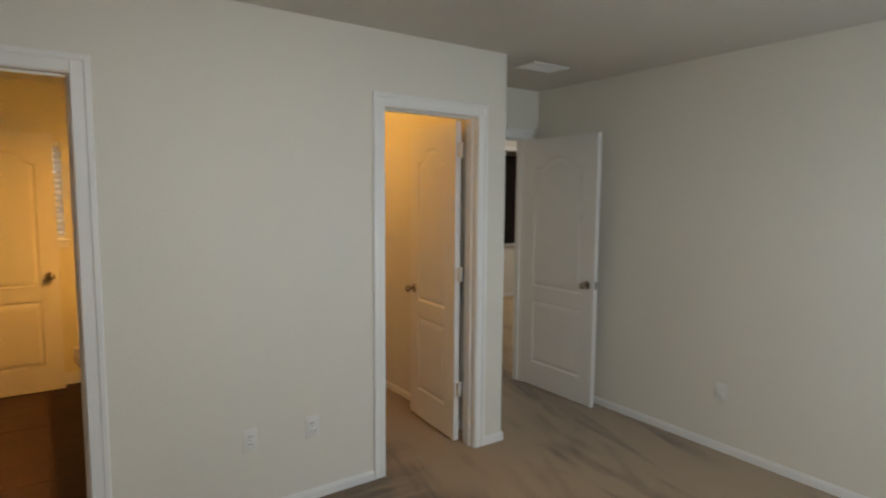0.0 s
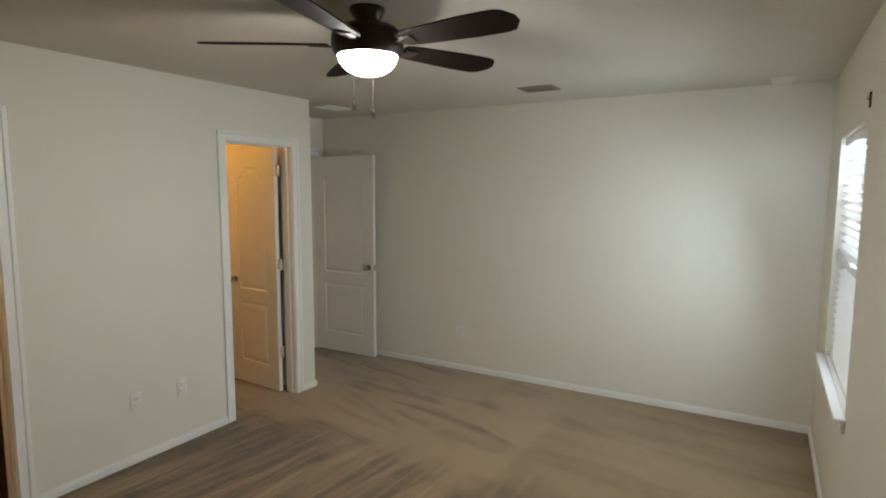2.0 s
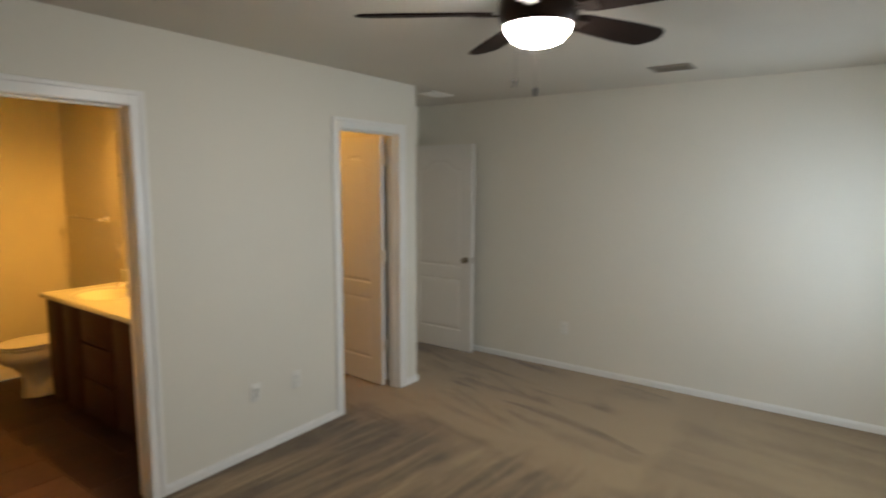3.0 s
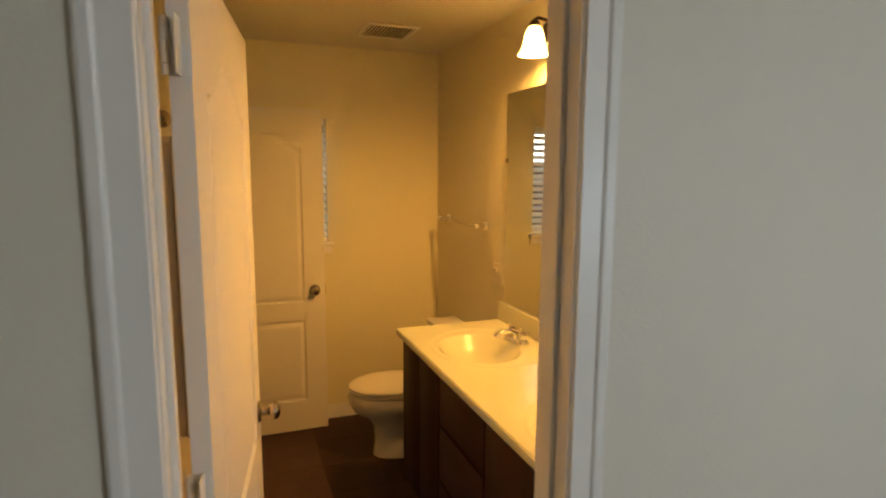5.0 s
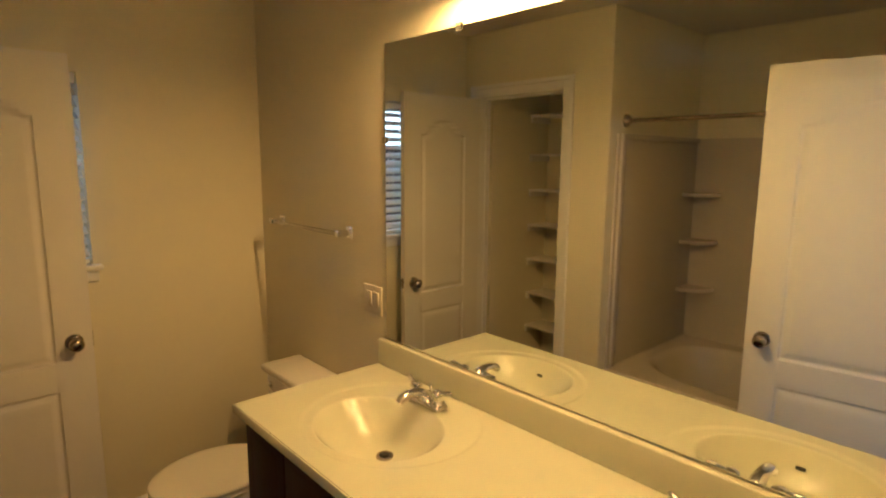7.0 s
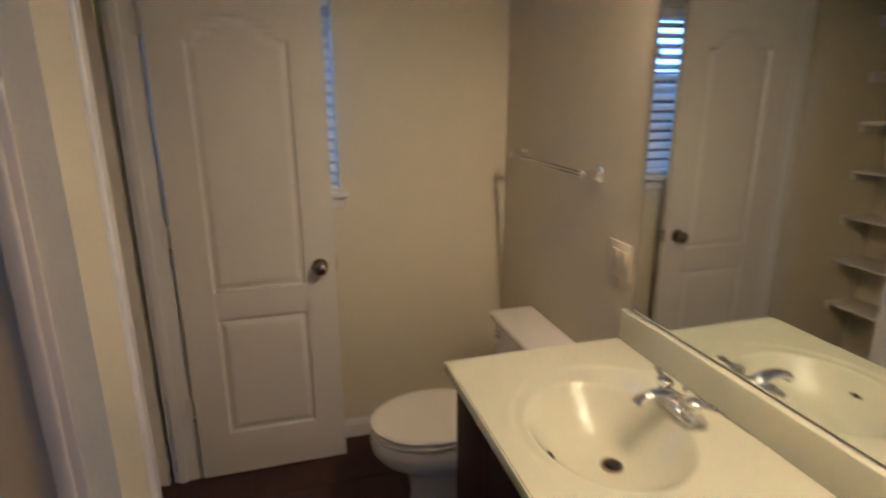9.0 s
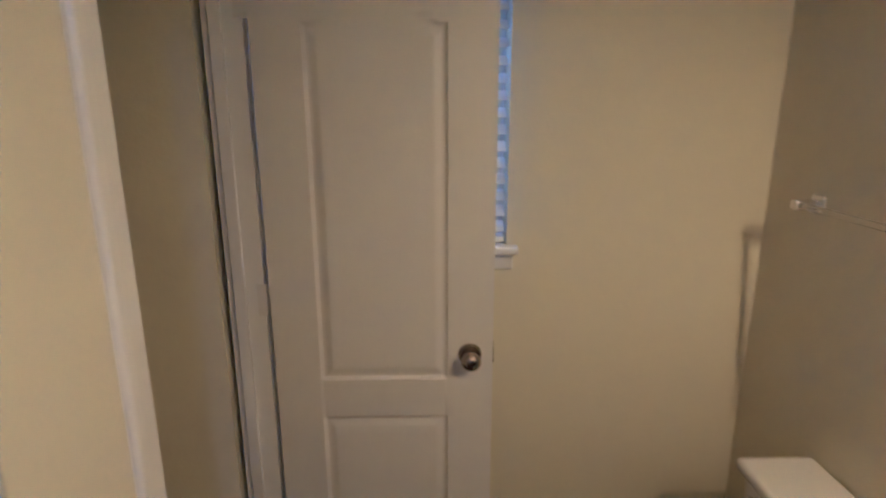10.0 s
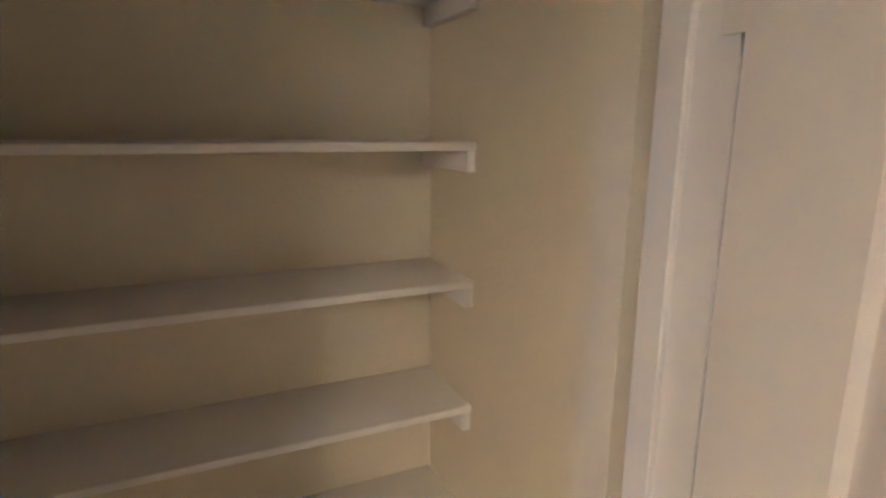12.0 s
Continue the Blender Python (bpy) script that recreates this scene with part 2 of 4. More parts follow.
def add_lathe(bm, profile, m=None, n=32, sx=1.0, sy=1.0):
    """Turns (radius, height) pairs round z; m places the result."""
    m = m or Matrix()
    rings = []
    for r, z in profile:
        if r < 1e-6:
            rings.append([bm.verts.new(m @ Vector((0, 0, z)))])
        else:
            rings.append([bm.verts.new(m @ Vector((r * sx * math.cos(2 * math.pi * i / n), r * sy * math.sin(2 * math.pi * i / n), z))) for i in range(n)])
    for a, b in zip(rings, rings[1:]):
        for i in range(n):
            j = (i + 1) % n
            if len(a) == 1 and len(b) == 1:
                continue
            if len(a) == 1:
                bm.faces.new((a[0], b[i], b[j]))
            elif len(b) == 1:
                bm.faces.new((a[i], a[j], b[0]))
            else:
                bm.faces.new((a[i], a[j], b[j], b[i]))
    return bm


def add_tube(bm, points, radius, n=12, taper=None):
    """A round bar along a line of points, closed at both ends."""
    pts = [Vector(p) for p in points]
    rings = []
    for k, p in enumerate(pts):
        d = (pts[min(k + 1, len(pts) - 1)] - pts[max(k - 1, 0)]).normalized()
        side = d.orthogonal().normalized() if abs(d.z) > 0.9 else d.cross(Vector((0, 0, 1))).normalized()
        up = side.cross(d).normalized()
        r = radius if taper is None else radius * taper[k]
        rings.append([bm.verts.new(p + r * (math.cos(2 * math.pi * i / n) * side + math.sin(2 * math.pi * i / n) * up)) for i in range(n)])
    for a, b in zip(rings, rings[1:]):
        for i in range(n):
            bm.faces.new((a[i], a[(i + 1) % n], b[(i + 1) % n], b[i]))
    bm.faces.new(rings[0][::-1])
    bm.faces.new(rings[-1])
    return bm


def mesh_of(name, bm, mat, smooth=False):
    bmesh.ops.recalc_face_normals(bm, faces=bm.faces)
    me = bpy.data.meshes.new(name)
    bm.to_mesh(me)
    bm.free()
    me.materials.append(mat)
    if smooth:
        me.polygons.foreach_set("use_smooth", [True] * len(me.polygons))
        me.set_sharp_from_angle(angle=radians(38))
    return me


def part(name, bm, mat, parent=None, label="", smooth=True):
    ob = new(name, mesh_of(name, bm, mat, smooth))
    if parent is not None:
        ob.parent = parent
    if label:
        tagged(ob, label)
    return ob


def piece(name, mesh, parent, m):
    """One more object on a mesh that its like pieces share."""
    ob = new(name, mesh)
    ob.parent = parent
    ob.matrix_local = m
    return ob


def thing(name, m, label, category, group=""):
    ob = new(name)
    ob.empty_display_size = 0.1
    ob.matrix_world = m
    return tagged(ob, label, category, group)


def structure(name, bm, mat, label="", smooth=False):
    return tagged(part(name, bm, mat, None, "", smooth), label, kind="structure")


H = 2.44
DOOR_TOP = 2.045


def wall(name, axis, a0, a1, c0, c1, openings=(), label="", z1=H, mat=None):
    """A wall along x or y from a0 to a1, c0 to c1 thick, with openings (start, end, bottom, top) right through it."""
    bm = bmesh.new()

    def seg(p, q, lo, hi):
        if q - p < 1e-4 or hi - lo < 1e-4:
            return
        if axis == "x":
            add_box(bm, p, c0, lo, q, c1, hi)
        else:
            add_box(bm, c0, p, lo, c1, q, hi)
    at = a0
    for o0, o1, zb, zt in sorted(openings):
        seg(at, o0, 0, z1)
        seg(o0, o1, 0, zb)
        seg(o0, o1, zt, z1)
        at = o1
    seg(at, a1, 0, z1)
    return structure(name, bm, mat or M_WALL, label or "off-white painted drywall with a light orange-peel texture")

# ---------------------------------------------------------------- the large structure
T = 0.115
BATH_O = (-0.72, -0.040)      # finished door openings
CLOSET_O = (1.365, 1.992)
ENTRY_O = (2.345, 3.115)
LINEN_O = (2.054, 2.697)
LINING = 0.018
MIRROR_X = 0.725              # face of the wall behind the vanity
BACK_Y = 2.83                 # face of the bathroom's window wall
LEFT_X = -0.715               # face of the wall with the linen closet
WIN = (1.58, 2.64, 0.73, 2.01)
BWIN = (-0.645, -0.035, 1.205, 1.99)


def rough(o):
    return (o[0] - LINING, o[1] + LINING, 0.0, DOOR_TOP + LINING)


wall("wall_north", "x", -2.9, 2.215, 0.0, T, [rough(BATH_O), rough(CLOSET_O)])
wall("wall_niche", "y", T, 0.78, 2.10, 2.215)
wall("wall_entry", "x", 2.10, 3.25, 0.78, 0.78 + T, [rough(ENTRY_O)])
wall("wall_east", "y", -3.69, 0.78 + T, 3.25, 3.365)
wall("wall_south", "x", -2.9, 3.365, -3.69 - 0.15, -3.69, [WIN])
wall("wall_west", "y", -3.84, T, -3.015, -2.9)
wall("wall_vanity", "y", T, BACK_Y, MIRROR_X, 0.84, mat=M_WALL_BATH)
wall("wall_bath_window", "x", -1.865, 0.84, BACK_Y, BACK_Y + 0.15, [BWIN], mat=M_WALL_BATH)
wall("wall_linen", "y", 1.90, BACK_Y, LEFT_X - 0.10, LEFT_X, [rough(LINEN_O)], mat=M_WALL_BATH)
wall("wall_linen_end", "x", -1.42, -0.835, 2.69, BACK_Y, mat=M_WALL_BATH)
wall("wall_linen_back", "y", 1.90, BACK_Y, -1.75, -1.42, mat=M_WALL_BATH)
wall("wall_tub_end", "x", -1.75, LEFT_X, 1.75, 1.90, mat=M_WALL_BATH)
wall("wall_neighbour", "x", -6.0, 5.0, 4.6, 4.75, label="shaded wall of the house next door", z1=1.75, mat=M_OUTER)
wall("wall_tub_back", "y", T, BACK_Y, -1.865, -1.75, mat=M_WALL_BATH)
wall("wall_closet_back", "x", 0.84, 2.10, 2.5, 2.5 + T)
wall("wall_closet_side", "y", 0.78 + T, 2.5 + T, 2.10, 2.215)
wall("wall_hall_west", "y", 2.5 + T, 4.0, 2.10, 2.215)
wall("wall_hall_south", "x", 3.365, 7.5, 0.78, 0.78 + T)
wall("wall_hall_east", "y", 0.78, 5.7, 7.5, 7.6)
wall("wall_hall_north", "x", 2.10, 7.5, 4.0, 4.115, [(4.8, 6.8, 0.82, 2.28)])
wall("wall_far_north", "x", 2.10, 7.5, 5.6, 5.7)
wall("wall_far_west", "y", 4.115, 5.6, 2.10, 2.215)

bm = bmesh.new()
add_box(bm, -3.015, -3.84, H, 3.365, BACK_Y + 0.15, H + 0.12)
add_box(bm, 3.365, 0.78, H, 7.6, 5.7, H + 0.12)
add_box(bm, 2.10, BACK_Y + 0.15, H, 3.365, 5.7, H + 0.12)
structure("ceiling", bm, M_CEIL, "off-white textured painted ceiling")

bm = bmesh.new()
add_box(bm, -2.9, -3.69, -0.12, 3.25, 0.06, 0.0)
add_box(bm, 0.84, 0.06, -0.12, 3.25, 2.5, 0.0)
add_box(bm, 2.10, 2.5, -0.12, 7.5, 5.6, 0.0)
add_box(bm, 3.25, 0.78, -0.12, 7.5, 2.5, 0.0)
structure("floor", bm, M_CARPET, "beige cut-pile carpet with dark vacuum strokes")
floor_bath = structure("floor_bathroom", box(-1.42, 0.06, -0.12, MIRROR_X, BACK_Y, -0.006), M_GROUT, "dark brown tile floor of the bathroom")
structure("ground", box(-400, -400, -0.75, 400, 400, -0.5), M_GROUND, "lawn round the house")


def casing(axis, o, face, side, top=DOOR_TOP):
    """Moulded trim round a door opening on one face of a wall."""
    bm = bmesh.new()
    w = 0.070

    def strip(a0, a1, z0, z1, depth, bevel):
        c0, c1 = sorted((face, face + side * depth))
        if axis == "x":
            add_box(bm, a0, c0, z0, a1, c1, z1, bevel)
        else:
            add_box(bm, c0, a0, z0, c1, a1, z1, bevel)
    p, q = o[0] - 0.005, o[1] + 0.005
    t = top + 0.005
    for a, d in ((p, -1), (q, 1)):
        strip(*sorted((a, a + d * w)), 0, t + w, 0.010, 0.002)
        strip(*sorted((a + d * 0.044, a + d * (w + 0.001))), 0, t + w + 0.001, 0.016, 0.0065)
    strip(p + 0.001, q - 0.001, t, t + w - 0.001, 0.0095, 0.002)
    strip(p - w + 0.02, q + w - 0.02, t + 0.044, t + w, 0.0155, 0.0065)
    return structure("trim", bm, M_TRIM, "white moulded door casing")


def lining(axis, o, c0, c1, stop, top=DOOR_TOP):
    """Jamb boards that line an opening, with a door stop at the given depth."""
    bm = bmesh.new()

    def strip(a0, a1, z0, z1, d0, d1):
        if axis == "x":
            add_box(bm, a0, d0, z0, a1, d1, z1, 0.0015, 1)
        else:
            add_box(bm, d0, a0, z0, d1, a1, z1, 0.0015, 1)
    d0, d1 = c0 - 0.001, c1 + 0.001
    strip(o[0] - LINING + 0.001, o[0], 0, top, d0, d1)
    strip(o[1], o[1] + LINING - 0.001, 0, top, d0, d1)
    strip(o[0] - LINING + 0.001, o[1] + LINING - 0.001, top, top + LINING - 0.001, d0, d1)
    s0, s1 = stop, stop + 0.032
    strip(o[0], o[0] + 0.011, 0, top - 0.001, s0, s1)
    strip(o[1] - 0.011, o[1], 0, top - 0.001, s0, s1)
    strip(o[0], o[1], top - 0.011, top, s0 + 0.001, s1 - 0.001)
    return structure("trim", bm, M_TRIM, "white painted door jamb with stop")


casing("x", BATH_O, 0.0, -1)
casing("x", BATH_O, T, 1)
lining("x", BATH_O, 0.0, T, 0.04)
casing("x", CLOSET_O, 0.0, -1)
lining("x", CLOSET_O, 0.0, T, 0.04)
casing("x", ENTRY_O, 0.78, -1)
lining("x", ENTRY_O, 0.78, 0.78 + T, 0.835)
casing("y", LINEN_O, LEFT_X, 1)
lining("y", LINEN_O, LEFT_X - 0.10, LEFT_X, LEFT_X - 0.082)


def baseboard(axis, a0, a1, face, side, height=0.056):
    bm = bmesh.new()
    for z0, z1, d in ((0.0, height * 0.72, 0.013), (height * 0.72, height * 0.88, 0.010), (height * 0.88, height, 0.006)):
        c0, c1 = sorted((face, face + side * d))
        if axis == "x":
            add_box(bm, a0, c0, z0, a1, c1, z1, 0.002, 1)
        else:
            add_box(bm, c0, a0, z0, c1, a1, z1, 0.002, 1)
    return structure("baseboard", bm, M_TRIM, "white painted baseboard")


baseboard("x", -2.9, BATH_O[0] - 0.076, 0, -1)
baseboard("x", BATH_O[1] + 0.076, CLOSET_O[0] - 0.076, 0, -1)
baseboard("x", CLOSET_O[1] + 0.076, 2.228, 0, -1)
baseboard("y", 0.001, 0.78, 2.215, 1)
baseboard("y", -3.69, 0.78, 3.25, -1)
baseboard("x", -2.9, 3.236, -3.69, 1)
baseboard("y", -3.69, 0.0, -2.9, 1)
baseboard("x", LEFT_X, MIRROR_X, BACK_Y, -1, 0.095)
baseboard("y", 1.815, BACK_Y, MIRROR_X, -1, 0.095)
baseboard("y", 1.76, LINEN_O[0] - 0.076, LEFT_X, 1, 0.095)
baseboard("x", 0.84, 2.10, 2.5, -1)
baseboard("y", T, 2.5, 2.10, -1)
baseboard("x", 2.215, 7.5, 4.0, -1)
structure("trim", box(4.75, 3.975, 2.28, 6.85, 3.998, 2.34, 0.004), M_TRIM, "white header trim over the hall opening")
structure("trim", box(4.75, 3.965, 0.80, 6.85, 4.13, 0.825, 0.004), M_TRIM, "white cap of the hall half wall")
structure("panelling", box(2.3, 5.56, 0.0, 7.4, 5.598, 2.35, 0.004), M_DARKWOOD, "dark wood panelling in the far room")

# ---------------------------------------------------------------- doors


def panel_depth(x, z, w):
    """Relief of a two-panel door face whose upper panel has an arched top."""
    best = 0.0
    stile = 0.127
    for kind, zb, zt in ((0, 0.20, 0.722), (1, 0.838, 1.79)):
        half = (w - 2 * stile) / 2
        u = abs(x - w / 2) / half
        top = zt
        if kind:
            v = min(1.0, max(0.0, (u - 0.12) / 0.78))
            top = zt + 0.085 * (1 - v * v * (3 - 2 * v))
        d = min(x - stile, w - stile - x, z - zb, (top - z) * 0.9)
        if d <= 0:
            continue
        if d < 0.009:
            h = -0.009 * math.sin(d / 0.009 * math.pi / 2)
        elif d < 0.014:
            h = -0.009
        elif d < 0.034:
            h = -0.009 + 0.007 * (d - 0.014) / 0.020
        else:
            h = -0.002
        best = min(best, h)
    return best


def fine_lines(lo, hi, marks, coarse, step):
    vals = {lo, hi}
    for a, b in marks:
        k = a
        while k <= b:
            if lo < k < hi:
                vals.add(round(k, 4))
            k += step
    k = lo
    while k < hi:
        if all(not (a - step < k < b + step) for a, b in marks):
            vals.add(round(k, 4))
        k += coarse
    return sorted(vals)


def door_leaf(name, w, m, label, flip=False, knob=M_NICKEL, hinges=(0.348, 1.087, 1.856), gap=0.0):
    """Hinge line at the origin, the leaf along +x, its thickness towards +y (or -y when flipped)."""
    th, z0, z1 = 0.035, 0.012, 2.035
    s = 0.127
    xs = fine_lines(0.0, w, [(s - 0.002, s + 0.04), (w - s - 0.04, w - s + 0.002)], 0.03, 0.005)
    zs = fine_lines(0.0, z1 - z0, [(0.198, 0.24), (0.685, 0.724), (0.836, 0.878), (1.74, 1.882)], 0.06, 0.005)
    bm = bmesh.new()
    sides = []
    for face in (0, 1):
        grid = []
        for z in zs:
            row = []
            for x in xs:
                d = panel_depth(x, z, w)
                y = -d if face == 0 else th + d
                row.append(bm.verts.new((x, -y if flip else y, z + z0)))
            grid.append(row)
        for i in range(len(zs) - 1):
            for j in range(len(xs) - 1):
                bm.faces.new((grid[i][j], grid[i][j + 1], grid[i + 1][j + 1], grid[i + 1][j]))
        sides.append(grid)
    a, b = sides
    n, k = len(zs), len(xs)
    loop = [(0, j) for j in range(k)] + [(i, k - 1) for i in range(1, n)] + [(n - 1, j) for j in range(k - 2, -1, -1)] + [(i, 0) for i in range(n - 2, 0, -1)]
    for (i, j), (p, q) in zip(loop, loop[1:] + loop[:1]):
        bm.faces.new((a[i][j], a[p][q], b[p][q], b[i][j]))
    leaf = structure(name, bm, M_DOOR, label, True)
    leaf.matrix_world = m
    sg = -1 if flip else 1
    profile = [(0.0, 0.0), (0.033, 0.0), (0.033, 0.004), (0.028, 0.009), (0.012, 0.011), (0.0115, 0.028), (0.018, 0.034), (0.0265, 0.044), (0.0275, 0.053), (0.022, 0.062), (0.012, 0.066), (0.0, 0.067)]
    for y, rx in ((0.0, 90), (th, -90)):
        part("door_handle", add_lathe(bmesh.new(), profile, pose(w - 0.065, sg * y, 0.925, rx * sg), 28), knob, leaf, "satin nickel round door knob")
    part("latch", box(w - 0.0005, sg * 0.008, 0.895, w + 0.003, sg * 0.027, 0.955, 0.001, 1), knob, leaf, "nickel latch plate")
    for z in hinges:
        hb = bmesh.new()
        add_box(hb, -0.038, sg * 0.014, z - 0.045, 0.0, sg * 0.0165, z + 0.045)
        add_box(hb, -0.0025, sg * 0.003, z - 0.045, 0.0, sg * 0.032, z + 0.045)
        for k in range(5):
            add_tube(hb, [(-0.009, sg * 0.038, z - 0.045 + 0.018 * k + 0.0007), (-0.009, sg * 0.038, z - 0.045 + 0.018 * (k + 1) - 0.0007)], 0.0065, 10)
        for dz in (-0.028, 0.028):
            add_lathe(hb, [(0.0, 0.0), (0.004, 0.0), (0.003, 0.0015), (0.0, 0.002)], pose(-0.0025, sg * 0.02, z + dz, 0, -90, 0), 8)
        if gap:
            add_box(hb, -0.006, sg * 0.030, z - 0.045, -0.0028, sg * (0.035 + gap), z + 0.045, 0.001, 1)
        part("hinge", hb, M_PLATE, leaf, "painted door hinge")
    return leaf


door_leaf("door_1", 0.80, pose(-0.667, 0.160, 0, 0, 0, 82.2), "white two-panel arched bathroom door standing open")
door_leaf("door_2", 0.61, pose(1.934, 0.136, 0, 0, 0, 85.8), "white two-panel arched closet door standing open", True, gap=0.022)
door_leaf("door_3", 0.76, pose(3.113, 0.79, 0, 0, 0, -90), "white two-panel entry door open against the wall")
door_leaf("door_4", 0.612, pose(-0.696, 2.678, 0, 0, 0, 0.3), "white two-panel linen closet door standing open")

# door stop on the wall behind the entry door
stop = thing("door_stop", pose(3.237, 0.10, 0.05), "small white spring door stop on the baseboard", "door stop")
part("spring", add_tube(bmesh.new(), [(0, 0, 0), (-0.055, 0, 0)], 0.006, 10), M_PLATE, stop)
part("rubber_tip", add_tube(bmesh.new(), [(-0.055, 0, 0), (-0.07, 0, 0)], 0.009, 10), M_PLATE, stop)

# ---------------------------------------------------------------- windows and blinds


def window_unit(name, x0, x1, z0, z1, y_in, out, label, over=0.055):
    """Single-hung vinyl window set back in its opening; out is the way outdoors along y."""
    root = tagged(new(name), label, kind="structure")
    yg = y_in + out * 0.115
    fr = bmesh.new()
    f = 0.045

    def bar(bm, a0, a1, b0, b1, d=0.03):
        c0, c1 = sorted((yg, yg + out * d))
        add_box(bm, a0, c0, b0, a1, c1, b1, 0.004, 1)
    bar(fr, x0, x0 + f, z0, z1)
    bar(fr, x1 - f, x1, z0, z1)
    bar(fr, x0 + f, x1 - f, z0, z0 + f)
    bar(fr, x0 + f, x1 - f, z1 - f, z1)
    part("window_frame", fr, M_VINYL, root, "white vinyl frame", False)
    zm = (z0 + z1) / 2
    ra = bmesh.new()
    bar(ra, x0 + f, x1 - f, zm - 0.025, zm + 0.025, 0.026)
    part("meeting_rail", ra, M_VINYL, root, "white meeting rail", False)
    for lo, hi in ((z0 + f, zm - 0.025), (zm + 0.025, z1 - f)):
        c0, c1 = sorted((yg + out * 0.012, yg + out * 0.016))
        g = part("pane", box(x0 + f, c0, lo, x1 - f, c1, hi), M_GLASS, root, "clear window pane", False)
        g.visible_shadow = False
    sl = bmesh.new()
    c0, c1 = sorted((y_in - out * 0.045, y_in + out * 0.115))
    add_box(sl, x0 + 0.001, c0 + (0.045 if out > 0 else 0), z0 - 0.02, x1 - 0.001, c1 - (0.045 if out < 0 else 0), z0 + 0.002, 0.003, 1)
    d0, d1 = sorted((y_in - out * 0.045, y_in))
    add_box(sl, x0 - over, d0, z0 - 0.02, x1 + over, d1, z0 + 0.0025, 0.006, 2)
    part("window_sill", sl, M_TRIM, root, "white painted sill", False)
    e0, e1 = sorted((y_in - out * 0.014, y_in))
    part("apron", box(x0 - over * 0.6, e0, z0 - 0.072, x1 + over * 0.6, e1, z0 - 0.0205, 0.004, 2), M_TRIM, root, "white apron under the sill", False)
    return root


def blind(x0, x1, z0, z1, y, pitch, tilt, label):
    """Horizontal slat blind: head rail, separate slats, bottom rail, ladder cords and wand."""
    root = thing("window_blind", pose((x0 + x1) / 2, y, z0), label, "window blind", "blinds")
    w = (x1 - x0) / 2
    part("head_rail", box(-w, -0.025, z1 - z0 - 0.045, w, 0.025, z1 - z0 - 0.001, 0.004), M_SLAT, root)
    part("bottom_rail", box(-w, -0.024, 0.002, w, 0.024, 0.020, 0.004), M_SLAT, root)
    sb = bmesh.new()
    for k in range(4):
        t0, t1 = -0.024 + 0.012 * k, -0.024 + 0.012 * (k + 1)
        za, zb = 0.0035 * (1 - (t0 / 0.024) ** 2), 0.0035 * (1 - (t1 / 0.024) ** 2)
        vs = [sb.verts.new(p) for p in ((-w, t0, za), (w, t0, za), (w, t1, zb), (-w, t1, zb), (-w, t0, za + 0.0028), (w, t0, za + 0.0028), (w, t1, zb + 0.0028), (-w, t1, zb + 0.0028))]
        for f in ((3, 2, 1, 0), (4, 5, 6, 7), (0, 1, 5, 4), (2, 3, 7, 6), (1, 2, 6, 5), (3, 0, 4, 7)):
            sb.faces.new([vs[i] for i in f])
    slat = mesh_of("slat", sb, M_SLAT, True)
    z = 0.045
    while z < z1 - z0 - 0.06:
        piece("slat", slat, root, pose(0, 0, z, tilt, 0, 0))
        z += pitch
    for x in (-w * 0.72, w * 0.72):
        for dy in (-0.025, 0.025):
            part("cord", add_tube(bmesh.new(), [(x, dy, 0.01), (x, dy, z1 - z0 - 0.03)], 0.0011, 6), M_SLAT, root, "white ladder cord")
    return root


window_unit("window_1", *WIN, -3.69, -1, "white single-hung bedroom window with daylight behind")
ZM = (WIN[2] + WIN[3]) / 2
blind(WIN[0] + 0.012, WIN[1] - 0.012, ZM - 0.01, WIN[3], -3.735, 0.043, -10, "white slat blind with open slats over the upper sash")
blind(WIN[0] + 0.012, WIN[1] - 0.012, WIN[2] + 0.004, ZM - 0.015, -3.737, 0.043, -16, "white slat blind with tilted slats over the lower sash")
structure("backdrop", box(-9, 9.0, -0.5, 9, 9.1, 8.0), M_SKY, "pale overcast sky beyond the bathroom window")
window_unit("window_2", *BWIN, BACK_Y, 1, "small white bathroom window with daylight behind", 0.032)
blind(BWIN[0] + 0.005, BWIN[1] - 0.005, BWIN[2] + 0.004, BWIN[3], BACK_Y + 0.032, 0.047, 34, "white slat blind in the bathroom window")

post = thing("wooden_post", pose(9.0, -4.75, -0.5), "tall dark weathered wooden post outside the window", "post")
part("pole", add_tube(bmesh.new(), [(0, 0, 0), (0.01, 0, 1.5), (0.0, 0.02, 3.2), (0.02, 0.01, 5.5)], 0.13, 14, [1.0, 0.95, 0.92, 0.85]), M_DARKWOOD, post)

hook = thing("curtain_hook", pose(1.56, -3.69, 2.09), "small dark metal curtain hook on the wall", "hook")
hb = add_tube(bmesh.new(), [(0, 0.004, 0.0), (0, 0.011, 0.0), (0, 0.014, 0.003)], 0.003, 8)
part("arm", hb, M_BRONZE, hook)
part("plate", box(-0.008, 0.0003, -0.035, 0.008, 0.007, 0.03, 0.002), M_BRONZE, hook)

# ---------------------------------------------------------------- bedroom things


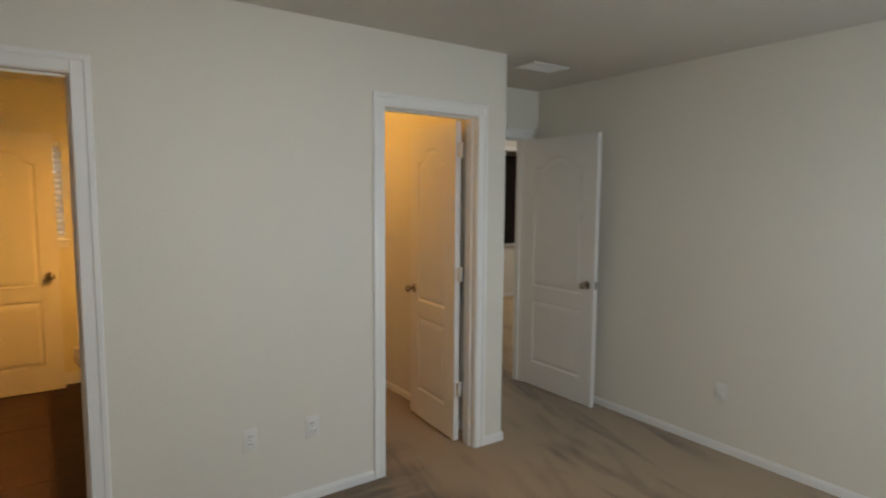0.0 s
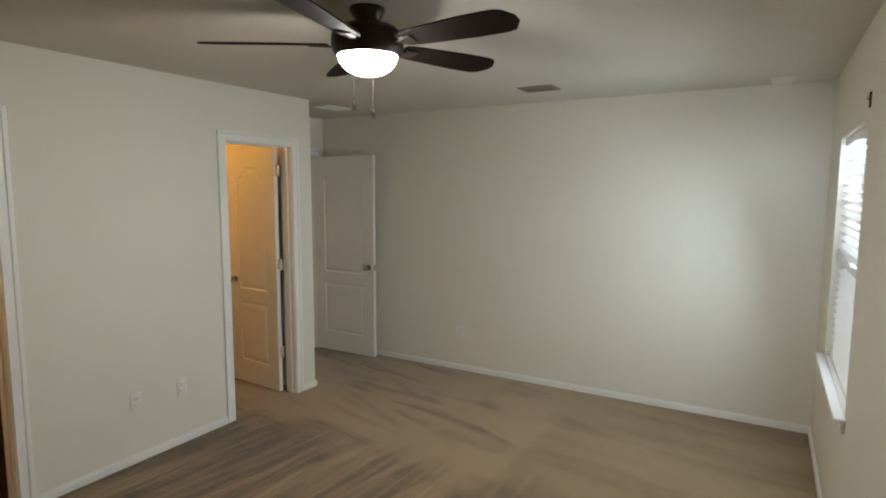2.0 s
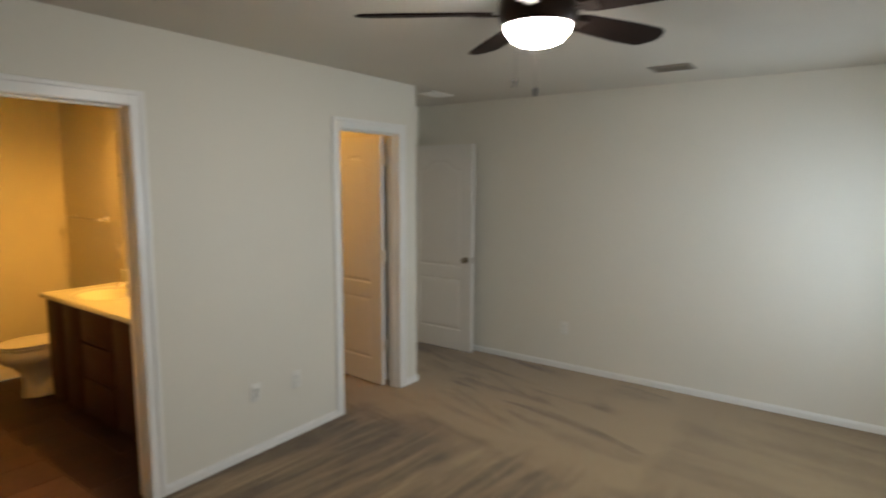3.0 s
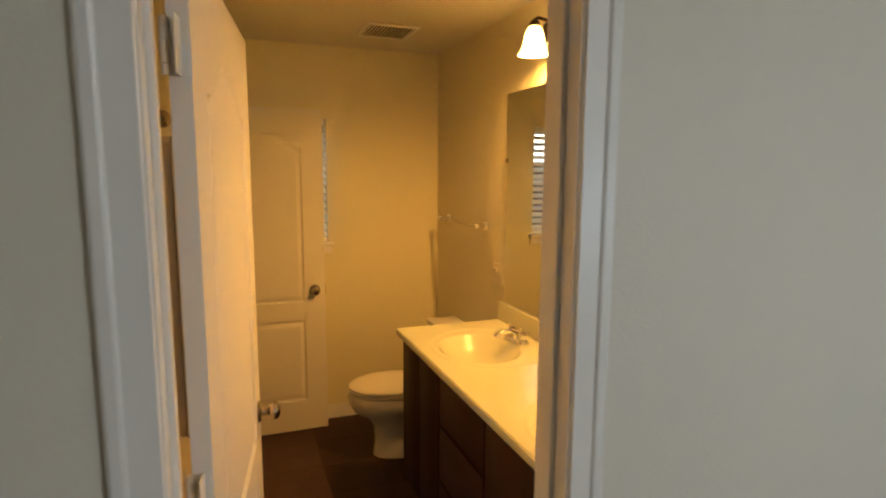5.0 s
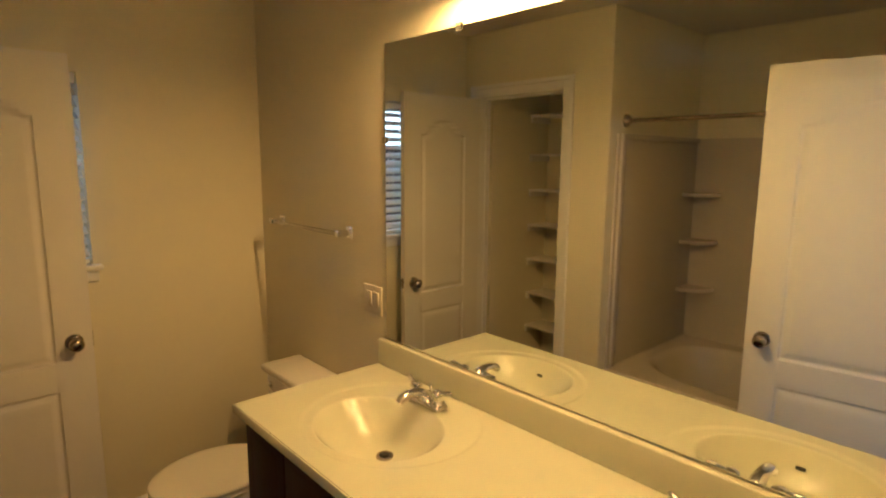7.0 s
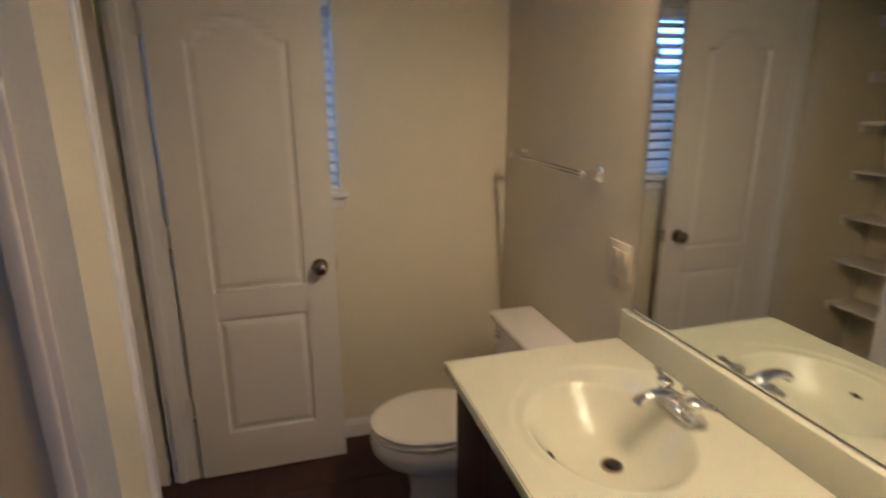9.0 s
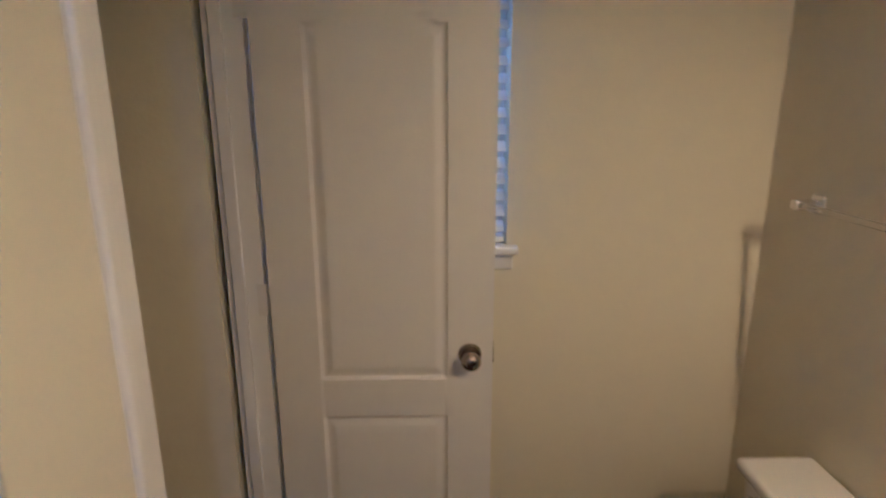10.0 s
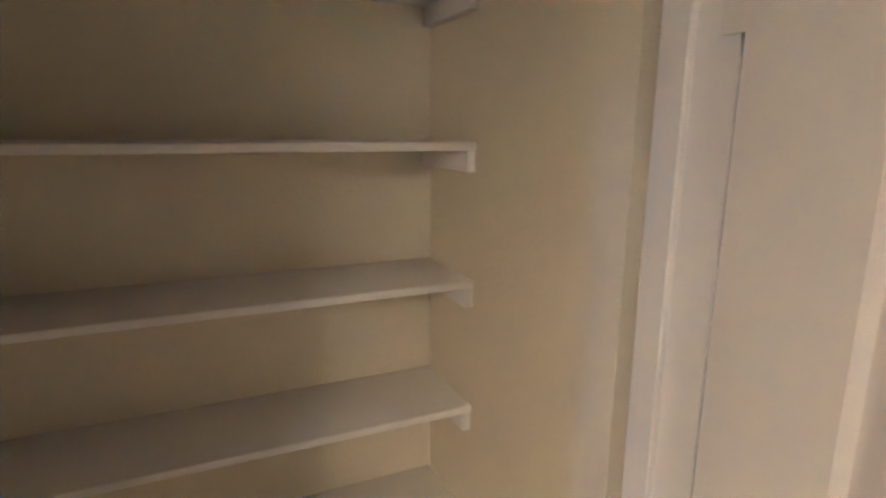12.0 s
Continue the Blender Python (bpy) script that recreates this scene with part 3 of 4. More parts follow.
def fan():
    root = thing("ceiling_fan", pose(0.53, -1.90, H), "dark bronze five-blade ceiling fan with a lit glass bowl", "ceiling fan")
    part("canopy", add_lathe(bmesh.new(), [(0.0, 0.0), (0.072, 0.0), (0.072, -0.012), (0.060, -0.035), (0.05, -0.05), (0.05, -0.075), (0.0, -0.075)], None, 36), M_BRONZE, root)
    part("motor_housing", add_lathe(bmesh.new(), [(0.0, -0.066), (0.07, -0.066), (0.118, -0.078), (0.143, -0.098), (0.147, -0.125), (0.147, -0.155), (0.139, -0.175), (0.131, -0.190), (0.0, -0.190)], None, 48), M_BRONZE, root)
    part("glass_bowl", add_lathe(bmesh.new(), [(0.0, -0.186), (0.119, -0.186), (0.120, -0.194), (0.112, -0.214), (0.094, -0.236), (0.066, -0.253), (0.033, -0.262), (0.0, -0.265)], None, 48), M_BOWL, root, "glowing frosted glass bowl")
    blade = bmesh.new()
    rows = []
    for k in range(17):
        u = k / 16
        r = 0.165 + 0.51 * u
        half = 0.056 + 0.022 * min(1, u * 1.6)
        if u > 0.86:
            half *= math.sqrt(max(0.0, 1 - ((u - 0.86) / 0.145) ** 2))
        if u < 0.08:
            half *= 0.75 + 3.1 * u
        rows.append([blade.verts.new((r, s * half, dz)) for s, dz in ((-1, 0.0), (1, 0.0), (1, 0.007), (-1, 0.007))])
    for a, b in zip(rows, rows[1:]):
        for i in range(4):
            blade.faces.new((a[i], a[(i + 1) % 4], b[(i + 1) % 4], b[i]))
    blade.faces.new(rows[0][::-1])
    blade.faces.new(rows[-1])
    blade_mesh = mesh_of("blade", blade, M_BLADE)
    iron = bmesh.new()
    add_box(iron, 0.125, -0.016, -0.008, 0.19, 0.016, -0.001, 0.003)
    add_box(iron, 0.175, -0.034, -0.007, 0.235, 0.034, -0.001, 0.003)
    iron_mesh = mesh_of("blade_iron", iron, M_BRONZE)
    for k in range(5):
        m = pose(0, 0, -0.146, 0, 0, 50 + 72 * k) @ pose(0, 0, 0, -12, 0, 0)
        b = piece("blade", blade_mesh, root, m)
        piece("blade_iron", iron_mesh, b, Matrix())
    for dx, dy, z1 in ((0.071, 0.131, -0.352), (0.122, 0.065, -0.385)):
        c = part("pull_chain", add_tube(bmesh.new(), [(dx, dy, -0.165), (dx, dy, z1)], 0.0008, 6), M_BRONZE, root, "thin metal pull chain")
        fob = add_lathe(bmesh.new(), [(0.0, 0.0), (0.004, 0.0), (0.0085, -0.006), (0.0085, -0.014), (0.006, -0.018), (0.0065, -0.032), (0.0, -0.033)], pose(dx, dy, z1), 16)
        part("fob", fob, M_FOB, c, "dark metal fob")


fan()


def ceiling_vent(x0, y0, x1, y1, mat, label, slats_along_x, n=9, backing=M_VENTDARK, lean=38):
    root = thing("ceiling_vent", pose((x0 + x1) / 2, (y0 + y1) / 2, H), label, "vent")
    a, b = (x1 - x0) / 2, (y1 - y0) / 2
    f = 0.022
    fr = bmesh.new()
    add_box(fr, -a, -b, -0.012, a, -b + f, -0.0005, 0.003, 1)
    add_box(fr, -a, b - f, -0.012, a, b, -0.0005, 0.003, 1)
    add_box(fr, -a, -b + f, -0.012, -a + f, b - f, -0.0005, 0.003, 1)
    add_box(fr, a - f, -b + f, -0.012, a, b - f, -0.0005, 0.003, 1)
    part("frame", fr, mat, root, smooth=False)
    # no hollow behind the slats: this flat sheet's colour stands for the duct's shade
    part("backing", box(-a + f, -b + f, -0.003, a - f, b - f, -0.0008), backing, root, "backing sheet coloured for the shade inside the duct", False)
    L = (a if slats_along_x else b) - f
    W = (b if slats_along_x else a) - f
    slat = mesh_of("slat", box(-L, -0.0012, -0.006, L, 0.0012, 0.006), mat)
    for k in range(n):
        c = -W + (k + 0.5) * 2 * W / n
        m = pose(0, c, -0.007, lean) if slats_along_x else pose(c, 0, -0.007, 0, 0, 90) @ pose(0, 0, 0, lean)
        piece("slat", slat, root, m)
    return root


ceiling_vent(2.495, -1.995, 2.68, -1.735, M_VENT, "grey metal air register in the bedroom ceiling", False)
ceiling_vent(2.46, 0.0 + 0.02, 2.78, 0.20, M_PLATE, "white metal air register in the niche ceiling", True)

sd = thing("smoke_detector", pose(2.98, -3.38, H), "round white smoke detector on the ceiling", "smoke detector")
part("base", add_lathe(bmesh.new(), [(0.0, 0.0), (0.072, 0.0), (0.072, -0.012), (0.0, -0.012)], None, 36), M_PLATE, sd)
part("cover", add_lathe(bmesh.new(), [(0.066, -0.012), (0.064, -0.028), (0.05, -0.038), (0.0, -0.040)], None, 36), M_PLATE, sd)


def outlet(m, label, gangs=1, group="wall outlets"):
    """Wall plate in its own x-z plane, facing -y."""
    root = thing("wall_outlet", m, label, "outlet", group)
    w = 0.035 + 0.023 * (gangs - 1)
    part("plate", box(-w, -0.006, -0.0575, w, -0.0003, 0.0575, 0.0025), M_PLATE, root)
    for g in range(gangs):
        cx = (g - (gangs - 1) / 2) * 0.046
        for dz in (-0.02, 0.02):
            s = part("socket", box(cx - 0.0165, -0.0085, dz - 0.014, cx + 0.0165, -0.0055, dz + 0.014, 0.004), M_PLATE, root)
            for dx in (-0.0063, 0.0063):
                part("slot", box(cx + dx - 0.0013, -0.0090, dz - 0.003, cx + dx + 0.0013, -0.0083, dz + 0.006), M_SLOT, s, "dark socket slot", False)
        part("screw", add_lathe(bmesh.new(), [(0.0, 0.0), (0.0032, 0.0), (0.0025, 0.0012), (0.0, 0.0014)], pose(cx, -0.006, 0, 90), 10), M_NICKEL, root)
    return root


outlet(pose(0.618, 0, 0.392), "white duplex wall outlet above the baseboard")
outlet(pose(0.933, 0, 0.388), "white duplex wall outlet nearer the closet door")
outlet(pose(3.25, -0.88, 0.374, 0, 0, -90), "white duplex outlet on the long bare wall")
sw = thing("light_switch", pose(MIRROR_X, 1.865, 1.115, 0, 0, -90), "ivory two-gang rocker switch plate beside the mirror", "light switch")
part("plate", box(-0.058, -0.006, -0.0575, 0.058, -0.0003, 0.0575, 0.0025), M_IVORY, sw)
for cx in (-0.023, 0.023):
    rk = box(cx - 0.0165, -0.0085, -0.033, cx + 0.0165, -0.0055, 0.033, 0.0015)
    for v in rk.verts:
        if v.co.y < -0.007:
            v.co.y -= 0.0025 * v.co.z / 0.033
    part("rocker", rk, M_IVORY, sw)

cl = thing("closet_lamp", pose(1.35, 1.2, H), "round white bare-bulb lamp holder on the closet ceiling", "lamp")
part("lamp_base", add_lathe(bmesh.new(), [(0.0, 0.0), (0.09, 0.0), (0.09, -0.02), (0.0, -0.02)], None, 28), M_PLATE, cl)

# ---------------------------------------------------------------- bathroom things


def counter():
    """Cream vanity top with two oval bowls sunk into it and a faint raised ring round each."""
    x0, x1, y0, y1, zt = 0.140, MIRROR_X - 0.0005, T + 0.001, 1.808, 0.877
    root = thing("bathroom_countertop", pose(0, 0, 0), "cream cultured marble vanity top with two oval basins", "countertop")
    nx, ny = 118, 300
    verts, faces = [], []

    def height(x, y):
        z = zt
        for cy in (1.395, 0.50):
            q = math.hypot((x - 0.405) / 0.180, (y - cy) / 0.218)
            if q < 1.0:
                z = min(z, zt - 0.110 * (1 - q ** 2.5) ** 1.12)
            r = math.hypot((x - 0.455) / 0.262, (y - cy) / 0.285)
            step = max(0.0, min(1.0, (1.03 - r) / 0.06))
            z -= 0.004 * step * step * (3 - 2 * step)
        return z
    for i in range(nx + 1):
        for j in range(ny + 1):
            x, y = x0 + (x1 - x0) * i / nx, y0 + (y1 - y0) * j / ny
            verts.append((x, y, height(x, y)))
    for i in range(nx):
        for j in range(ny):
            a = i * (ny + 1) + j
            faces.append((a, a + ny + 1, a + ny + 2, a + 1))
    me = bpy.data.meshes.new("basin_top")
    me.from_pydata(verts, [], faces)
    me.polygons.foreach_set("use_smooth", [True] * len(me.polygons))
    me.materials.append(M_COUNTER)
    top = new("basin_top", me)
    top.parent = root
    eb = bmesh.new()
    add_box(eb, x0 - 0.006, y0, zt - 0.030, x0, y1 + 0.006, zt - 0.0005, 0.002, 2)
    add_box(eb, x0, y1, zt - 0.030, x1, y1 + 0.006, zt - 0.0005, 0.002, 2)
    part("edge", eb, M_COUNTER, root)
    part("backsplash", box(MIRROR_X - 0.026, T + 0.001, zt - 0.001, MIRROR_X - 0.0005, 1.805, 0.977, 0.004, 3), M_COUNTER, root, "cream marble backsplash")
    for cy in (1.395, 0.50):
        d = part("drain", add_lathe(bmesh.new(), [(0.0, 0.0), (0.016, 0.0), (0.018, 0.003), (0.025, 0.003), (0.027, 0.0), (0.027, -0.004), (0.0, -0.004)], pose(0.428, cy, 0.7663), 24), M_NICKEL, root, "metal sink drain")
        part("stopper", add_lathe(bmesh.new(), [(0.0, 0.008), (0.012, 0.007), (0.015, 0.003), (0.015, 0.001), (0.0, 0.001)], pose(0.428, cy, 0.7663), 20), M_SLOT, d, "dark drain stopper")
        part("overflow", box(0.2615, cy - 0.012, 0.824, 0.2685, cy + 0.012, 0.833, 0.001, 1), M_SLOT, root, "dark overflow slot")
    return root


counter()


def faucet(y):
    """Two-handle centre-set tap; the spout reaches towards -x."""
    root = thing("faucet", pose(0.605, y, 0.873), "chrome two-handle faucet on the vanity top", "faucet", "vanity faucets")
    base = bmesh.new()
    add_box(base, -0.027, -0.082, 0.0, 0.027, 0.082, 0.020, 0.010, 3)
    add_lathe(base, [(0.0, 0.016), (0.026, 0.016), (0.023, 0.030), (0.017, 0.038), (0.0, 0.040)], None, 24)
    part("base_plate", base, M_CHROME, root)
    sp = bmesh.new()
    pts = [(0.002, 0, 0.030), (-0.018, 0, 0.046), (-0.045, 0, 0.054), (-0.075, 0, 0.054), (-0.100, 0, 0.047), (-0.112, 0, 0.036)]
    add_tube(sp, pts, 0.0145, 16, [1.25, 1.15, 1.0, 0.95, 0.95, 0.85])
    for v in sp.verts:
        v.co.y *= 1.15
    part("spout", sp, M_CHROME, root)
    for s in (-1, 1):
        h = part("handle", add_lathe(bmesh.new(), [(0.0, 0.016), (0.024, 0.016), (0.023, 0.024), (0.017, 0.031), (0.017, 0.042), (0.0205, 0.048), (0.019, 0.057), (0.010, 0.063), (0.0, 0.064)], pose(0.004, s * 0.053, 0), 24), M_CHROME, root)
        lv = add_tube(bmesh.new(), [(0.004, s * 0.055, 0.052), (0.009, s * 0.078, 0.058), (0.014, s * 0.098, 0.062), (0.016, s * 0.106, 0.062)], 0.0085, 12, [1.0, 0.85, 1.05, 0.6])
        part("lever", lv, M_CHROME, h, "chrome lever")
    part("lift_rod", add_lathe(bmesh.new(), [(0.0, 0.012), (0.003, 0.012), (0.003, 0.050), (0.0065, 0.054), (0.0065, 0.062), (0.0, 0.065)], pose(0.020, 0, 0), 12), M_CHROME, root)
    return root


faucet(1.412)
faucet(0.505)


def front_panel(y0, y1, z0, z1):
    """Cabinet front facing -x with a raised field inside a bevelled border."""
    bm = bmesh.new()
    add_box(bm, 0.160, y0, z0, 0.179, y1, z1, 0.006, 2)
    if z1 - z0 > 0.2:
        b = 0.045
        add_box(bm, 0.1590, y0 + b, z0 + b, 0.161, y1 - b, z1 - b, 0.0018, 2)
    else:
        add_box(bm, 0.1590, y0 + 0.03, z0 + 0.03, 0.161, y1 - 0.03, z1 - 0.03, 0.0018, 2)
    return bm


def cabinet(y0, y1, kind, label):
    root = thing("vanity_cabinet", pose(0, 0, 0), label, "cabinet", "vanity cabinets")
    body = bmesh.new()
    for p, q, top in ((y0, y0 + 0.018, 0.8465 if y0 < 0.2 else 0.745), (y1 - 0.018, y1, 0.8465 if y1 > 1.7 else 0.745)):
        add_box(body, 0.180, p, 0.10, MIRROR_X - 0.002, q, top, 0.001, 1)
    add_box(body, 0.180, y0 + 0.018, 0.10, 0.198, y1 - 0.018, 0.8465)
    add_box(body, 0.198, y0 + 0.018, 0.10, MIRROR_X - 0.002, y1 - 0.018, 0.118)
    add_box(body, 0.245, y0 + 0.001, 0.0, MIRROR_X - 0.003, y1 - 0.001, 0.10)
    part("body", body, M_ESPRESSO, root, smooth=False)
    g = 0.006
    if kind == "drawers":
        for za, zb in ((0.115, 0.36), (0.37, 0.605), (0.615, 0.835)):
            part("drawer", front_panel(y0 + g, y1 - g, za, zb), M_ESPRESSO, root)
    elif kind == "one":
        part("door", front_panel(y0 + g, y1 - g, 0.115, 0.835), M_ESPRESSO, root)
    else:
        mid = (y0 + y1) / 2
        part("door", front_panel(y0 + g, mid - 0.003, 0.115, 0.835), M_ESPRESSO, root)
        part("door", front_panel(mid + 0.003, y1 - g, 0.115, 0.835), M_ESPRESSO, root)
    return root


cabinet(1.255, 1.785, "two", "dark espresso vanity cabinet with two doors beside the toilet")
cabinet(0.80, 1.2545, "drawers", "dark espresso vanity cabinet with three drawers")
cabinet(T + 0.003, 0.7995, "two", "dark espresso vanity cabinet with two doors near the doorway")

mir = thing("bathroom_mirror", pose(MIRROR_X, 0.94, 0.98), "large frameless mirror above the vanity", "mirror")
part("glass", box(-0.0065, T + 0.002 - 0.94, 0.003, -0.0005, 1.775 - 0.94, 1.075, 0.001, 1), M_MIRROR, mir, smooth=False)
part("clip", box(-0.011, 1.764 - 0.94, 0.73, -0.0003, 1.785 - 0.94, 0.752, 0.002), M_ACRYLIC, mir, "clear plastic mirror clip")
for y in (1.396, 0.50):
    part("clip", box(-0.011, y - 0.94 - 0.011, 1.062, -0.0003, y - 0.94 + 0.011, 1.083, 0.002), M_ACRYLIC, mir, "clear plastic mirror clip")

vl = thing("vanity_light", pose(MIRROR_X, 0.96, 2.26), "bronze vanity light bar with four glowing bell shades", "wall lamp")
part("back_plate", box(-0.022, -0.46, -0.085, -0.0005, 0.46, 0.05, 0.006), M_BRONZE, vl)
for y in (1.31, 1.077, 0.843, 0.61):
    a = part("arm", add_tube(bmesh.new(), [(-0.02, y - 0.96, 0.01), (-0.07, y - 0.96, 0.035), (-0.11, y - 0.96, 0.042), (-0.125, y - 0.96, 0.030)], 0.007, 10), M_BRONZE, vl)
    part("socket_cup", add_lathe(bmesh.new(), [(0.0, 0.032), (0.014, 0.030), (0.022, 0.016), (0.023, 0.0), (0.0, 0.0)], pose(-0.125, y - 0.96, 0.0), 20), M_BRONZE, a)
    sh = [(0.023, 0.004), (0.033, -0.008), (0.041, -0.032), (0.046, -0.062), (0.056, -0.092), (0.068, -0.110), (0.0655, -0.110), (0.053, -0.090), (0.043, -0.060), (0.038, -0.030), (0.030, -0.008), (0.020, 0.000)]
    part("shade", add_lathe(bmesh.new(), sh, pose(-0.125, y - 0.96, 0.0), 32), M_SHADE, vl, "glowing frosted bell glass shade")


def toilet():
    root = thing("toilet", pose(0.25, 2.235, 0), "white two-piece toilet with the lid closed", "toilet")
    bm = bmesh.new()
    rings = []
    for cx, rx, ry, z in ((0.085, 0.225, 0.112, 0.0), (0.085, 0.222, 0.108, 0.03), (0.075, 0.205, 0.098, 0.10), (0.065, 0.205, 0.10, 0.19), (0.04, 0.225, 0.125, 0.245), (-0.005, 0.248, 0.165, 0.29), (-0.022, 0.257, 0.183, 0.33), (-0.025, 0.258, 0.184, 0.365), (-0.025, 0.254, 0.181, 0.392), (-0.025, 0.240, 0.168, 0.396)):
        ring = []
        for i in range(40):
            a = 2 * math.pi * i / 40
            c, s = math.cos(a), math.sin(a)
            k = 1.0 if c < 0 else 0.94
            ring.append(bm.verts.new((cx + rx * c * k, ry * math.copysign(abs(s) ** 0.92, s), z)))
        rings.append(ring)
    for a, b in zip(rings, rings[1:]):
        for i in range(40):
            bm.faces.new((a[i], a[(i + 1) % 40], b[(i + 1) % 40], b[i]))
    bm.faces.new(rings[-1])
    bm.faces.new(rings[0][::-1])
    add_box(bm, 0.14, -0.13, 0.22, 0.465, 0.13, 0.385, 0.03, 3)
    part("bowl", bm, M_CERAMIC, root)

    def oval(z0, z1, rx, ry):
        return add_lathe(bmesh.new(), [(0.0, z0), (0.985, z0), (1.0, z0 + 0.004), (1.0, z1 - 0.006), (0.97, z1 - 0.001), (0.9, z1), (0.0, z1 + 0.002)], pose(-0.035, 0, 0), 48, rx, ry)
    part("seat", oval(0.398, 0.416, 0.243, 0.187), M_SEAT, root)
    part("lid", oval(0.419, 0.438, 0.243, 0.187), M_SEAT, root)
    part("lid_hinge", box(0.19, -0.09, 0.398, 0.235, 0.09, 0.43, 0.008), M_SEAT, root)
    tk = box(0.285, -0.215, 0.385, 0.463, 0.215, 0.702, 0.02, 4)
    for v in tk.verts:
        f = (v.co.z - 0.385) / 0.317
        v.co.y *= 0.93 + 0.07 * f
    part("tank", tk, M_CERAMIC, root)
    part("tank_lid", box(0.268, -0.232, 0.701, 0.468, 0.232, 0.737, 0.014, 4), M_CERAMIC, root)
    lv = bmesh.new()
    add_lathe(lv, [(0.0, 0.0), (0.016, 0.0), (0.014, 0.012), (0.0, 0.013)], pose(0.285, 0.165, 0.65, 0, -90), 16)
    add_tube(lv, [(0.270, 0.165, 0.65), (0.266, 0.13, 0.645), (0.266, 0.10, 0.638)], 0.006, 10)
    part("flush_lever", lv, M_CHROME, root, "chrome flush lever")
    for s in (-1, 1):
        part("bolt_cap", add_lathe(bmesh.new(), [(0.014, 0.0), (0.014, 0.01), (0.008, 0.018), (0.0, 0.02)], pose(0.10, s * 0.118, 0.0), 14), M_CERAMIC, root)


toilet()

tb = thing("towel_bar", pose(MIRROR_X, 2.31, 1.362), "clear towel bar with chrome posts above the toilet", "towel bar")
for s in (-1, 1):
    p = bmesh.new()
    add_box(p, -0.010, s * 0.29 - 0.024, -0.024, -0.0004, s * 0.29 + 0.024, 0.024, 0.006, 2)
    add_box(p, -0.070, s * 0.29 - 0.013, -0.013, -0.008, s * 0.29 + 0.013, 0.013, 0.005, 2)
    part("post", p, M_CHROME, tb, "chrome post")
part("bar", box(-0.066, -0.285, -0.007, -0.052, 0.285, 0.007, 0.002, 1), M_ACRYLIC, tb, "clear acrylic bar")

ceiling_vent(0.09, 2.17, 0.385, 2.475, M_PLATE, "white exhaust fan grille in the bathroom ceiling", False, 13, M_VENT, 62)


def bathtub():
    x0, x1, y0, y1, zt = -1.749, -0.785, T + 0.001, 1.749, 0.50
    root = thing("bathtub", pose(0, 0, 0), "almond acrylic alcove bathtub behind the bathroom door", "bathtub")
    nx, ny = 60, 100
    verts, faces = [], []
    for i in range(nx + 1):
        for j in range(ny + 1):
            x, y = x0 + (x1 - x0) * i / nx, y0 + (y1 - y0) * j / ny
            q = (abs((x + 1.275) / 0.385) ** 3.2 + abs((y - 0.93) / 0.725) ** 3.2) ** (1 / 3.2)
            z = zt
            if q < 1:
                t = min(1.0, (1 - q) / 0.30)
                z = zt - 0.38 * (t * t * (3 - 2 * t))
            verts.append((x, y, z))
    for i in range(nx):
        for j in range(ny):
            a = i * (ny + 1) + j
            faces.append((a, a + ny + 1, a + ny + 2, a + 1))
    me = bpy.data.meshes.new("basin")
    me.from_pydata(verts, [], faces)
    me.polygons.foreach_set("use_smooth", [True] * len(me.polygons))
    me.materials.append(M_TUB)
    b = new("basin", me)
    b.parent = root
    ap = bmesh.new()
    add_box(ap, x1 - 0.02, y0, 0.0, x1 + 0.004, y1, zt - 0.03, 0.004, 2)
    add_box(ap, x1 - 0.02, y0, zt - 0.04, x1 + 0.016, y1, zt - 0.0005, 0.010, 3)
    part("apron", ap, M_TUB, root)


bathtub()

su = thing("shower_surround", pose(0, 0, 0), "almond glossy shower surround with moulded corner shelves", "shower wall")
part("end_panel", box(-1.738, 1.736, 0.502, -0.783, 1.7495, 1.80, 0.004), M_TUB, su)
part("end_panel", box(-1.738, T + 0.0005, 0.502, -0.783, T + 0.014, 1.80, 0.004), M_TUB, su)
part("back_panel", box(-1.7495, T + 0.0005, 0.502, -1.738, 1.7495, 1.80, 0.004), M_TUB, su)
for a, b in ((1.718, 1.7355), (T + 0.0145, T + 0.032)):
    part("edge_bead", box(-0.842, a, 0.502, -0.800, b, 1.80, 0.007, 3), M_TUB, su)
    part("top_bead", box(-1.738, a + 0.004, 1.77, -0.843, b - 0.004, 1.80, 0.005, 2), M_TUB, su)
